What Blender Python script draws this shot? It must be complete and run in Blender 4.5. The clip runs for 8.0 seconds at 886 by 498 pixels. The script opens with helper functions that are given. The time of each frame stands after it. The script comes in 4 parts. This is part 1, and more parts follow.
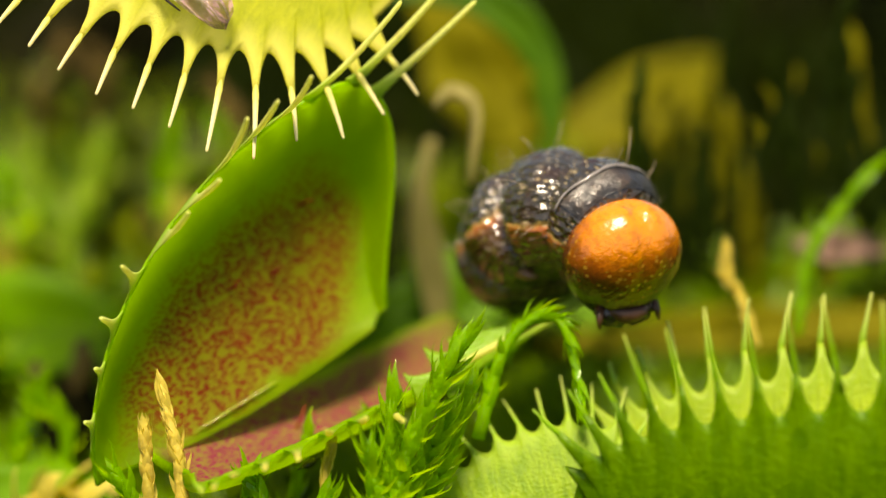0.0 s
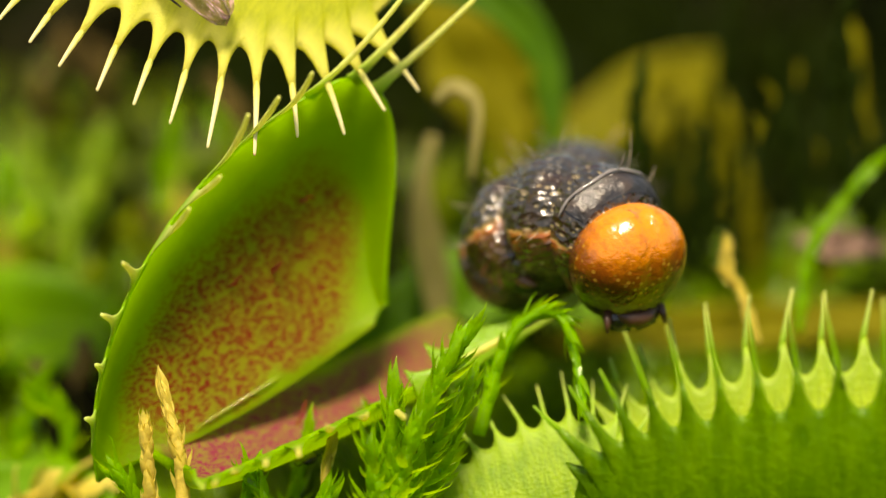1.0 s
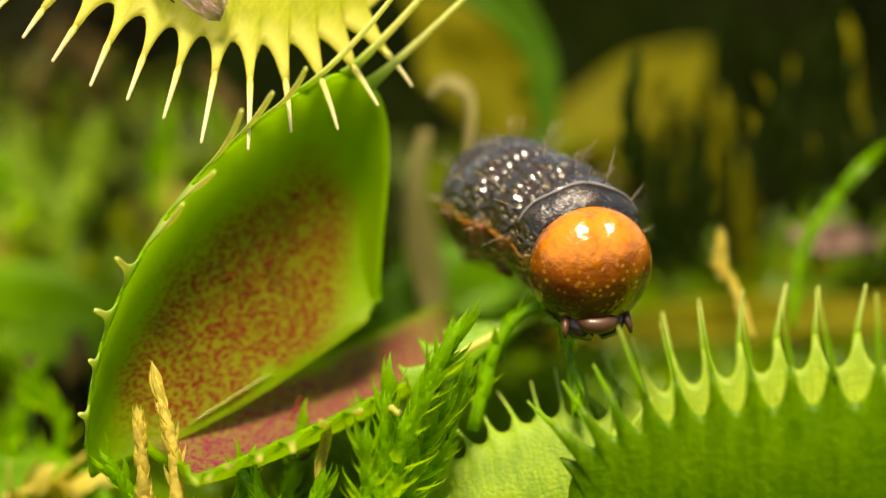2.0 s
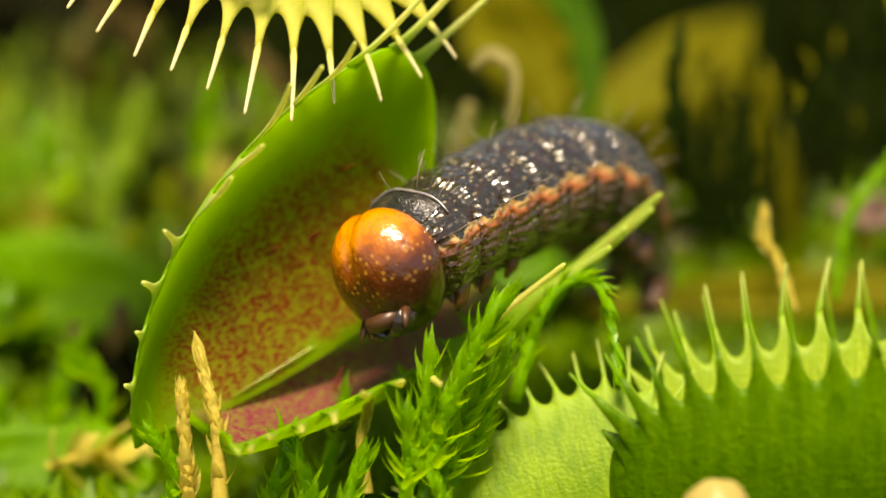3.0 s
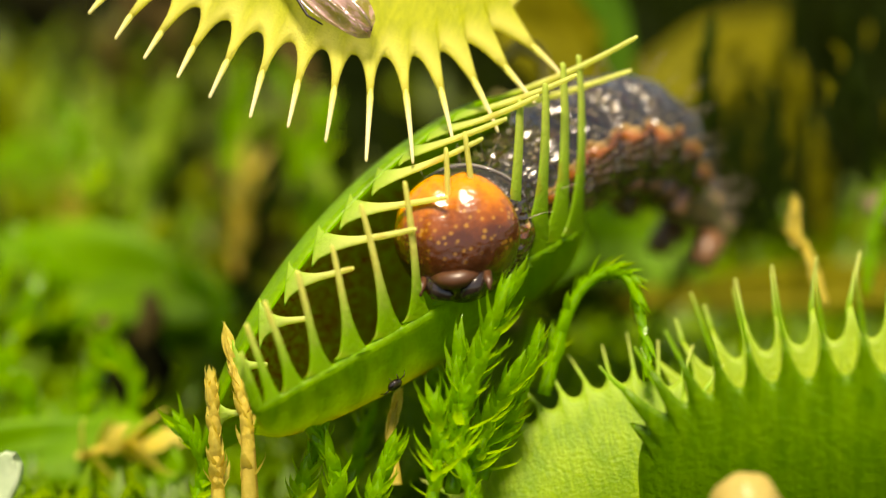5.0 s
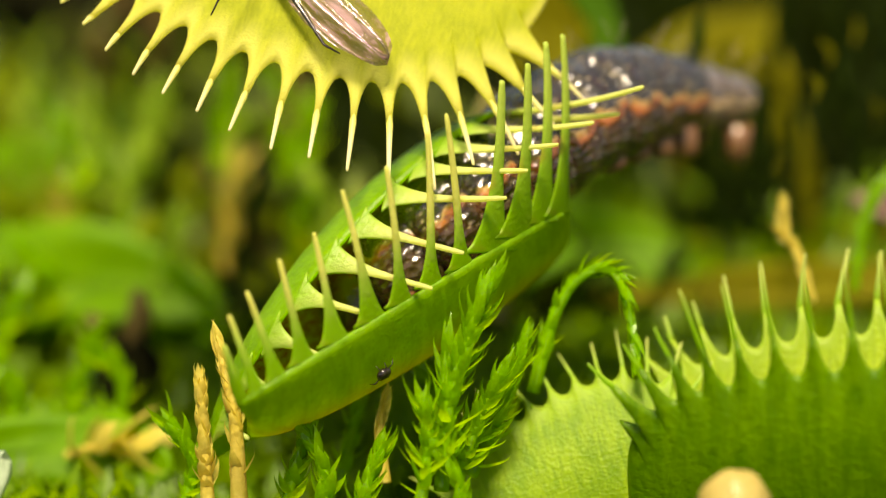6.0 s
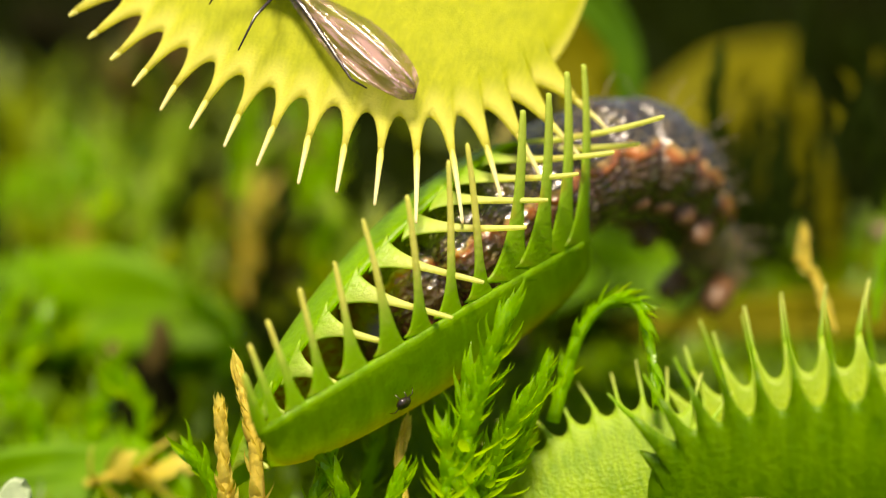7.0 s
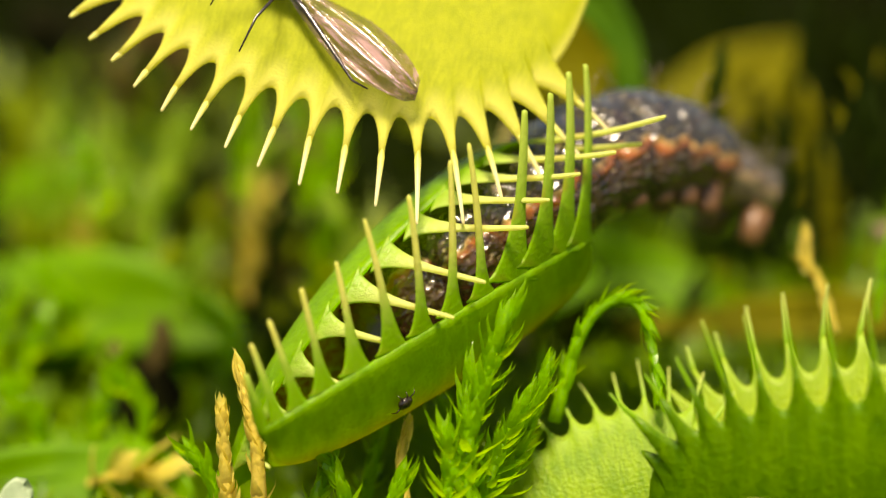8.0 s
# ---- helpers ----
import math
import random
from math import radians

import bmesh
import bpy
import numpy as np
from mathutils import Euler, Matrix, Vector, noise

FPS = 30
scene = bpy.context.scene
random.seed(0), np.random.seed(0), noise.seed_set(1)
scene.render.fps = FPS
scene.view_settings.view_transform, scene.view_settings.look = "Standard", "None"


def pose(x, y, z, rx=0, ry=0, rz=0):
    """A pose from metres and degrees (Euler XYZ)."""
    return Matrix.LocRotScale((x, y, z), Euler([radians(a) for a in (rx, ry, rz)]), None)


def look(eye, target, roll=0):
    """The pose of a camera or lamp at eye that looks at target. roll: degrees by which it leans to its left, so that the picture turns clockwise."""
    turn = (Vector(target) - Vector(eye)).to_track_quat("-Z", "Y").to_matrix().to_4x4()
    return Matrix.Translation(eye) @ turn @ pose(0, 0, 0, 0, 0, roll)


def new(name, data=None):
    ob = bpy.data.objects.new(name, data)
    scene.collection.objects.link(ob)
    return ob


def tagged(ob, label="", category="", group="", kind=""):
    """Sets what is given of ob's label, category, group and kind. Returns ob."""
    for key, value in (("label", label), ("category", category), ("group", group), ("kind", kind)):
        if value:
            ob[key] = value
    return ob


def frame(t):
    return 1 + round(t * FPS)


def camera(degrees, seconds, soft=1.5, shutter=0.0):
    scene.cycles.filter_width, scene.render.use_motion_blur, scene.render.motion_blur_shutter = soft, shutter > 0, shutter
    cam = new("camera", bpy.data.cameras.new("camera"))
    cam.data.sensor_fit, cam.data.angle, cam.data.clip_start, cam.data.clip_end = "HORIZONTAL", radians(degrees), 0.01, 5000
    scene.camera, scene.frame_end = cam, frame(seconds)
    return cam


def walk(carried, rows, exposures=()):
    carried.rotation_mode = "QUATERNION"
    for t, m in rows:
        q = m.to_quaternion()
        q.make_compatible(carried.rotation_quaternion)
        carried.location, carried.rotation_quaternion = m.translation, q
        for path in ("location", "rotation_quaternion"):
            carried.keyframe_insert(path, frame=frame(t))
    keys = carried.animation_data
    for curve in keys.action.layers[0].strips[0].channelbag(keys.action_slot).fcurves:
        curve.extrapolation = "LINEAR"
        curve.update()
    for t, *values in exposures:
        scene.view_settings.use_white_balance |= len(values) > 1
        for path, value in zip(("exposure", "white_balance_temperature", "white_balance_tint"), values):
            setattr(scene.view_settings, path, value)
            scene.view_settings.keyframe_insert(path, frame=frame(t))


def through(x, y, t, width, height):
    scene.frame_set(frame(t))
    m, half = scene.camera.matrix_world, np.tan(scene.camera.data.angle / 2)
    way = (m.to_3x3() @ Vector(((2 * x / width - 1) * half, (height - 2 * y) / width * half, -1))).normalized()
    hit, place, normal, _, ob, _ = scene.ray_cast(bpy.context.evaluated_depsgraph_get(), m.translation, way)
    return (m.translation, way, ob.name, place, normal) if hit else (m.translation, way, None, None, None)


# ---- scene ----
# ---- camera: a macro lens on a stand, panned a little ----
EYE_Y, EYE_Z = -0.1530, 0.0708
cam = camera(20, 8.0, soft=1.2, shutter=0.5)
walk(cam, [
    (0, pose(0, EYE_Y, EYE_Z, 73.0, 0, 0.0)),
    (0.5, pose(0, EYE_Y, EYE_Z, 72.968, 0, 0.02)),
    (1, pose(0, EYE_Y, EYE_Z, 72.916, 0, 0.02)),
    (1.2, pose(0, EYE_Y, EYE_Z, 72.884, 0, 0.0)),
    (2.3, pose(0, EYE_Y, EYE_Z, 72.704, 0, -0.148)),
    (2.5, pose(0, EYE_Y, EYE_Z, 72.465, 0, -0.04)),
    (2.7, pose(0, EYE_Y, EYE_Z, 72.304, 0, 0.364)),
    (3, pose(0, EYE_Y, EYE_Z, 72.162, 0, 0.89)),
    (3.5, pose(0, EYE_Y, EYE_Z, 72.098, 0, 1.577)),
    (4, pose(0, EYE_Y, EYE_Z, 71.956, 0, 1.658)),
    (4.2, pose(0, EYE_Y, EYE_Z, 71.917, 0, 1.752)),
    (5.3, pose(0, EYE_Y, EYE_Z, 71.995, 0, 1.442)),
    (5.5, pose(0, EYE_Y, EYE_Z, 71.969, 0, 1.321)),
    (5.7, pose(0, EYE_Y, EYE_Z, 71.93, 0, 1.294)),
    (6.1, pose(0, EYE_Y, EYE_Z, 71.93, 0, 1.388)),
    (6.5, pose(0, EYE_Y, EYE_Z, 72.472, 0, 1.725)),
    (7, pose(0, EYE_Y, EYE_Z, 72.601, 0, 1.82)),
    (7.5, pose(0, EYE_Y, EYE_Z, 72.626, 0, 1.847)),
    (8, pose(0, EYE_Y, EYE_Z, 72.601, 0, 1.86)),
], exposures=((0, 1.11, 8550, 13), (8, 1.11, 8550, 13)))
cam.data.dof.use_dof = True
cam.data.dof.focus_distance = 0.154
cam.data.dof.aperture_fstop = 13.0

# ---- light: high sun and open sky ----
SUN_DIR = Vector((-0.03, -0.33, 0.93)).normalized()
world = bpy.data.worlds.new("sky")
scene.world = world
world.use_nodes = True
wn, wl = world.node_tree.nodes, world.node_tree.links
wn.clear()
sky = wn.new("ShaderNodeTexSky")
sky.sky_type = "NISHITA"
sky.sun_disc = False
sky.sun_elevation = math.asin(SUN_DIR.z)
sky.sun_rotation = math.atan2(SUN_DIR.x, SUN_DIR.y)
bg = wn.new("ShaderNodeBackground")
bg.inputs["Strength"].default_value = 0.07
wo = wn.new("ShaderNodeOutputWorld")
wl.new(sky.outputs[0], bg.inputs[0])
wl.new(bg.outputs[0], wo.inputs[0])
sun = new("sun", bpy.data.lights.new("sun", "SUN"))
sun.data.energy = 4.4
sun.data.angle = radians(16.0)
sun.data.color = (1.0, 0.95, 0.84)
sun.matrix_world = look(SUN_DIR * 1.0, (0, 0, 0))

# ---- the site's own frame: millimetres; u along x, v up and w inwards, both leaning 17 degrees ----
MM = 0.001
LEAN = radians(17)


def site(u, v, w):
    return Vector((u, w * math.cos(LEAN) + v * math.sin(LEAN), 24 + v * math.cos(LEAN) - w * math.sin(LEAN))) * MM


def site_dir(u, v, w):
    return (site(u, v, w) - site(0, 0, 0)).normalized()


def axes(origin, x, z):
    """A pose from its place, its x axis and about its z axis."""
    x = x.normalized()
    y = z.cross(x).normalized()
    z = x.cross(y)
    m = Matrix((x, y, z)).transposed().to_4x4()
    m.translation = origin
    return m


# ---- materials ----
class Mat:
    def __init__(self, name):
        self.m = bpy.data.materials.new(name)
        self.m.use_nodes = True
        self.t = self.m.node_tree
        self.t.nodes.clear()

    def n(self, kind, **props):
        node = self.t.nodes.new(kind)
        for k, v in props.items():
            if k == "op":
                node.operation = v
            elif k == "blend":
                node.blend_type = v
            elif k == "dtype":
                node.data_type = v
            elif k == "feature":
                node.feature = v
        return node

    def put(self, node, name, value):
        if hasattr(value, "is_output"):
            self.t.links.new(value, node.inputs[name])
        else:
            node.inputs[name].default_value = value

    def coord(self, which="Object", scale=(1, 1, 1)):
        c = self.n("ShaderNodeTexCoord")
        mp = self.n("ShaderNodeMapping")
        self.put(mp, "Vector", c.outputs[which])
        self.put(mp, "Scale", scale)
        return mp.outputs[0]

    def noise(self, vec, scale, detail=4.0, rough=0.55, distort=0.0):
        k = self.n("ShaderNodeTexNoise")
        self.put(k, "Vector", vec)
        self.put(k, "Scale", scale)
        self.put(k, "Detail", detail)
        self.put(k, "Roughness", rough)
        self.put(k, "Distortion", distort)
        return k.outputs["Fac"]

    def voronoi(self, vec, scale, feature="F1", rnd=1.0):
        k = self.n("ShaderNodeTexVoronoi", feature=feature)
        self.put(k, "Vector", vec)
        self.put(k, "Scale", scale)
        self.put(k, "Randomness", rnd)
        return k.outputs["Distance"]

    def math(self, op, a, b=0.0, c=None):
        k = self.n("ShaderNodeMath", op=op)
        self.put(k, 0, a)
        self.put(k, 1, b)
        if c is not None:
            self.put(k, 2, c)
        return k.outputs[0]

    def ramp(self, fac, *stops):
        k = self.n("ShaderNodeValToRGB")
        self.put(k, "Fac", fac)
        e = k.color_ramp.elements
        while len(e) < len(stops):
            e.new(0.5)
        for i, (p, c) in enumerate(stops):
            e[i].position = p
            e[i].color = (*c, 1) if len(c) == 3 else c
        return k.outputs[0]

    def step(self, x, lo, hi):
        k = self.n("ShaderNodeMapRange")
        k.interpolation_type = "SMOOTHSTEP"
        self.put(k, "Value", x)
        self.put(k, "From Min", lo)
        self.put(k, "From Max", hi)
        return k.outputs[0]

    def mix(self, fac, a, b, blend="MIX"):
        k = self.n("ShaderNodeMix", dtype="RGBA", blend=blend)
        self.put(k, 0, fac)
        self.put(k, 6, (*a, 1) if isinstance(a, tuple) else a)
        self.put(k, 7, (*b, 1) if isinstance(b, tuple) else b)
        return k.outputs[2]

    def bump(self, height, strength, dist):
        k = self.n("ShaderNodeBump")
        self.put(k, "Height", height)
        self.put(k, "Strength", strength)
        self.put(k, "Distance", dist)
        return k.outputs[0]

    def finish(self, colour, rough=0.5, bump=None, through=None, amount=0.4, spec=0.5, coat=0.0, metal=0.0, sss=0.0, alpha=None):
        p = self.n("ShaderNodeBsdfPrincipled")
        self.put(p, "Base Color", (*colour, 1) if isinstance(colour, tuple) else colour)
        self.put(p, "Roughness", rough)
        self.put(p, "Specular IOR Level", spec)
        self.put(p, "Coat Weight", coat)
        self.put(p, "Coat Roughness", 0.12)
        self.put(p, "Metallic", metal)
        if alpha is not None:
            self.put(p, "Alpha", alpha)
        if bump is not None:
            self.put(p, "Normal", bump)
            self.put(p, "Coat Normal", bump)
        out = p.outputs[0]
        if through is not None:
            tr = self.n("ShaderNodeBsdfTranslucent")
            self.put(tr, "Color", (*through, 1) if isinstance(through, tuple) else through)
            if bump is not None:
                self.put(tr, "Normal", bump)
            mx = self.n("ShaderNodeMixShader")
            self.put(mx, 0, amount)
            self.t.links.new(out, mx.inputs[1])
            self.t.links.new(tr.outputs[0], mx.inputs[2])
            out = mx.outputs[0]
        o = self.n("ShaderNodeOutputMaterial")
        self.t.links.new(out, o.inputs[0])
        return self.m


def leaf_material(name, dark, light, glow, amount=0.45, rough=0.4, grain=900, relief=0.25, island=False, spec=0.35, streak=0.0, rim=None):
    k = Mat(name)
    v = k.coord()
    big = k.noise(v, grain * 0.22, 3)
    fine = k.noise(v, grain * 2.2, 4)
    f = k.math("ADD", k.math("MULTIPLY", big, 0.65), k.math("MULTIPLY", fine, 0.35))
    f = k.step(f, 0.32, 0.68)
    if streak:
        lines = k.noise(k.coord("Object", (2.2, 0.35, 1.0)), grain * 0.9, 4, 0.6)
        pores = k.step(k.voronoi(v, grain * 2.6), 0.1, 0.32)
        f = k.math("ADD", k.math("MULTIPLY", f, 1 - streak), k.math("MULTIPLY", k.math("MULTIPLY", k.step(lines, 0.35, 0.65), pores), streak))
    if island:
        g = k.n("ShaderNodeNewGeometry")
        f = k.math("ADD", k.math("MULTIPLY", f, 0.5), k.math("MULTIPLY", g.outputs["Random Per Island"], 0.5))
    col = k.mix(f, dark, light)
    thru = k.mix(f, tuple(c * 0.75 for c in glow), glow)
    if rim:
        uv = k.n("ShaderNodeUVMap")
        uv.uv_map = "zone"
        sep = k.n("ShaderNodeSeparateXYZ")
        k.put(sep, 0, uv.outputs[0])
        edge = k.step(sep.outputs[1], 0.86, 1.0)
        col = k.mix(edge, col, rim)
        thru = k.mix(edge, thru, tuple(min(1, c * 1.4) for c in rim))
    b = k.bump(fine, relief, 0.0003)
    return k.finish(col, rough, b, thru, amount, spec)


def gland_material(name, dark, light, glow, red, band, end, flush=0.22, pitch=4300):
    """Inner face of a trap: red glands crowd the middle, the rim stays green."""
    k = Mat(name)
    v = k.coord()
    uv = k.n("ShaderNodeUVMap")
    uv.uv_map = "zone"
    sep = k.n("ShaderNodeSeparateXYZ")
    k.put(sep, 0, uv.outputs[0])
    big = k.noise(v, 240, 3)
    fine = k.noise(v, 2200, 3)
    f = k.step(k.math("ADD", k.math("MULTIPLY", big, 0.6), k.math("MULTIPLY", fine, 0.4)), 0.35, 0.65)
    green = k.mix(f, dark, light)
    wob = k.math("ADD", sep.outputs[1], k.math("MULTIPLY", k.math("SUBTRACT", k.noise(v, 320, 3), 0.5), 0.22))
    zone = k.math("MULTIPLY", k.step(wob, 0.0, 0.10), k.math("SUBTRACT", 1.0, k.step(wob, band - 0.14, band + 0.1)))
    ends = k.math("MULTIPLY", k.step(sep.outputs[0], -0.02, 0.12), k.math("SUBTRACT", 1.0, k.step(sep.outputs[0], end - 0.16, end + 0.12)))
    zone = k.math("MULTIPLY", zone, ends)
    warp = k.n("ShaderNodeMapping")
    k.put(warp, "Vector", v)
    k.put(warp, "Rotation", (0, 0, 0.5))
    k.put(warp, "Scale", (0.5, 1.0, 1.0))
    d = k.voronoi(warp.outputs[0], pitch)
    cell = k.math("ADD", d, k.math("MULTIPLY", k.noise(v, 1900, 2), 0.2))
    dots = k.math("SUBTRACT", 1.0, k.step(cell, 0.56, 0.64))
    m = k.math("MULTIPLY", dots, zone)
    blush = k.math("MULTIPLY", zone, flush)
    col = k.mix(blush, green, tuple(min(1, c * 1.6) for c in red))
    col = k.mix(m, col, red)
    thru = k.mix(k.math("MAXIMUM", k.math("MULTIPLY", m, 0.85), blush), glow, tuple(min(1, c * 1.5) for c in red))
    b = k.bump(k.math("ADD", k.math("MULTIPLY", m, 0.8), fine), 0.35, 0.00012)
    return k.finish(col, 0.5, b, thru, 0.62, 0.22)


LEAF_IN = gland_material("trap_inner_face", (0.15, 0.28, 0.005), (0.24, 0.39, 0.010), (0.68, 0.84, 0.025), (0.27, 0.014, 0.003), 0.68, 0.80, 0.34, 5200)
LEAF_IN_PINK = gland_material("trap_inner_face_pink", (0.15, 0.25, 0.008), (0.22, 0.34, 0.015), (0.70, 0.80, 0.03), (0.36, 0.022, 0.095), 0.64, 0.97, 0.34, 4800)
LEAF_OUT = leaf_material("trap_outer_face", (0.11, 0.27, 0.004), (0.23, 0.43, 0.010), (0.56, 0.92, 0.02), 0.55, 0.34, 900, 0.35, streak=0.45)
LEAF_YELLOW = leaf_material("trap_yellow_face", (0.31, 0.37, 0.008), (0.52, 0.54, 0.026), (0.80, 0.82, 0.045), 0.55, 0.5, 3200, 0.4, streak=0.5, rim=(0.68, 0.66, 0.14))
# sunlight painted in: paler green for the inner lobe, paler still at its rim
LEAF_LIT = leaf_material("trap_face_lit", (0.27, 0.42, 0.006), (0.46, 0.60, 0.016), (0.90, 0.98, 0.04), 0.58, 0.45, 1500, 0.3, streak=0.7, rim=(0.38, 0.54, 0.04))
LEAF_SMALL = leaf_material("small_trap_leaf", (0.13, 0.27, 0.004), (0.30, 0.44, 0.010), (0.62, 0.82, 0.02), 0.5, 0.45, 1800, 0.4, streak=0.7, rim=(0.34, 0.50, 0.05))
# shaded copy of the trap green: the shade is mixed into its colours
NEAR_LEAF_SHADED = leaf_material("near_trap_leaf_shaded", (0.06, 0.17, 0.002), (0.17, 0.32, 0.005), (0.52, 0.76, 0.012), 0.5, 0.42, 900, 0.4, streak=0.6)
def tooth_material(name, foot, shaft, glow, reach, start=-0.0008):
    """A tooth takes the lobe's colour at its foot and pales towards its tip."""
    k = Mat(name)
    v = k.coord()
    c = k.n("ShaderNodeSeparateXYZ")
    k.put(c, 0, v)
    f = k.step(k.math("ADD", c.outputs[0], k.math("MULTIPLY", k.noise(v, 900, 3), 0.0008)), start, reach)
    fine = k.noise(v, 3000, 3)
    col = k.mix(f, foot, shaft)
    col = k.mix(k.math("MULTIPLY", k.step(fine, 0.5, 0.8), 0.35), col, tuple(x * 0.6 for x in shaft))
    rust = k.math("MULTIPLY", k.step(k.noise(v, 350, 2), 0.62, 0.74), 0.4)
    col = k.mix(rust, col, (0.42, 0.16, 0.03))
    return k.finish(col, 0.4, k.bump(fine, 0.3, 0.0003), k.mix(f, tuple(min(1, x * 1.9) for x in foot), glow), 0.5, 0.35)


TOOTH = tooth_material("tooth_green", (0.20, 0.38, 0.008), (0.62, 0.62, 0.17), (0.90, 0.88, 0.22), 0.0060, 0.0014)
TOOTH_PALE = tooth_material("tooth_pale", (0.22, 0.40, 0.008), (0.62, 0.66, 0.22), (0.92, 0.94, 0.30), 0.0042)
TOOTH_FAR = tooth_material("tooth_far", (0.20, 0.38, 0.008), (0.40, 0.50, 0.09), (0.66, 0.80, 0.14), 0.0100, 0.0014)
TOOTH_CREAM = tooth_material("tooth_cream", (0.68, 0.66, 0.14), (0.88, 0.80, 0.50), (0.96, 0.90, 0.55), 0.0030, -0.0004)
MOSS = leaf_material("moss_leaf", (0.12, 0.29, 0.006), (0.25, 0.48, 0.012), (0.58, 0.92, 0.02), 0.58, 0.2, 1500, spec=0.6)
MOSS_PALE = leaf_material("moss_leaf_pale", (0.20, 0.34, 0.02), (0.36, 0.50, 0.06), (0.55, 0.80, 0.06), 0.5, 0.35, 1500, spec=0.4)
MOSS_BED = leaf_material("moss_bed_leaf", (0.05, 0.11, 0.003), (0.17, 0.24, 0.007), (0.34, 0.42, 0.010), 0.5, 0.45, 60, island=True, spec=0.2)
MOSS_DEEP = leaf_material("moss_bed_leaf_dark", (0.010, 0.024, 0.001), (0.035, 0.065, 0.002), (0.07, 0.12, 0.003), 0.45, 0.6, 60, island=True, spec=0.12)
# near-black moss copy; shade over the far bed is put into its colour
MOSS_FAR_SHADE = leaf_material("far_moss_leaf_shaded", (0.003, 0.007, 0.0004), (0.012, 0.022, 0.0008), (0.025, 0.04, 0.001), 0.4, 0.7, 60, island=True, spec=0.06)
MOSS_LOW = leaf_material("low_moss_leaf", (0.05, 0.12, 0.003), (0.16, 0.29, 0.006), (0.36, 0.58, 0.010), 0.52, 0.4, 90, island=True, spec=0.25)
DULL_STRAW = leaf_material("dull_straw", (0.34, 0.30, 0.10), (0.46, 0.42, 0.17), (0.55, 0.50, 0.20), 0.6, 0.3, 900, spec=0.15)
STRAW = leaf_material("dry_moss", (0.56, 0.46, 0.06), (0.80, 0.68, 0.17), (0.90, 0.76, 0.12), 0.55, 0.5, 1500)
BUD = leaf_material("bud_skin", (0.36, 0.27, 0.07), (0.50, 0.40, 0.13), (0.5, 0.4, 0.12), 0.22, 0.35, 800)
# moss green darkened so that these shoots pass for standing in shade
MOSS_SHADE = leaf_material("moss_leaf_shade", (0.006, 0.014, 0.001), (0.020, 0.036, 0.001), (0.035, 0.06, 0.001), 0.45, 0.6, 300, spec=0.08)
PETIOLE = leaf_material("petiole_leaf", (0.08, 0.21, 0.002), (0.15, 0.32, 0.004), (0.34, 0.62, 0.006), 0.5, 0.5, 200, spec=0.2)
STALK = leaf_material("dark_stalk", (0.03, 0.10, 0.002), (0.07, 0.17, 0.004), (0.14, 0.32, 0.006), 0.45, 0.5, 200, spec=0.15)
LEAF_WHITE = leaf_material("pale_leaf", (0.42, 0.55, 0.34), (0.62, 0.72, 0.50), (0.6, 0.75, 0.4), 0.4, 0.45, 500)
DRY_LEAF = leaf_material("dry_leaf", (0.13, 0.13, 0.003), (0.22, 0.20, 0.006), (0.34, 0.32, 0.008), 0.4, 0.7, 300, spec=0.12)
def glint_strip_material():
    k = Mat("hinge_glint_strip")
    v = k.coord()
    return k.finish(k.mix(k.noise(v, 800), (0.17, 0.20, 0.015), (0.24, 0.28, 0.03)), 0.15, k.bump(k.noise(v, 3500, 3), 0.5, 0.0002), coat=1.0)


HINGE_GLINT = glint_strip_material()


def wing_material():
    k = Mat("wing_membrane")
    v = k.coord()
    p = k.n("ShaderNodeBsdfPrincipled")
    bands = k.noise(k.coord("Object", (0.16, 1.0, 1.0)), 1300, 3, 0.6, 0.6)
    k.put(p, "Base Color", k.ramp(bands, (0.36, (0.03, 0.022, 0.010)), (0.5, (0.12, 0.075, 0.04)), (0.64, (0.46, 0.28, 0.30))))
    k.put(p, "Roughness", 0.14)
    k.put(p, "Thin Film Thickness", k.math("MULTIPLY_ADD", bands, 500.0, 250.0))
    k.put(p, "Thin Film IOR", 1.6)
    k.put(p, "Specular IOR Level", 0.6)
    k.put(p, "Alpha", k.math("MULTIPLY_ADD", bands, 0.6, 0.35))
    k.put(p, "Normal", k.bump(k.noise(v, 900, 3), 0.3, 0.0003))
    o = k.n("ShaderNodeOutputMaterial")
    k.t.links.new(p.outputs[0], o.inputs[0])
    return k.m


def soil_material():
    k = Mat("peat_soil")
    v = k.coord()
    a = k.noise(v, 45, 6)
    b = k.noise(v, 900, 5)
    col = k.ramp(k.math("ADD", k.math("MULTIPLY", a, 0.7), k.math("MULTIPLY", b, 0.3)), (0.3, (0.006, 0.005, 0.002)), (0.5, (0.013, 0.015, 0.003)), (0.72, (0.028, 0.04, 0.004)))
    return k.finish(col, 0.95, k.bump(k.math("ADD", a, b), 0.8, 0.002), spec=0.05)


SOIL = soil_material()
ROT = leaf_material("rotted_stalk", (0.05, 0.03, 0.006), (0.17, 0.12, 0.03), (0.12, 0.08, 0.02), 0.2, 0.6, 500, spec=0.2)


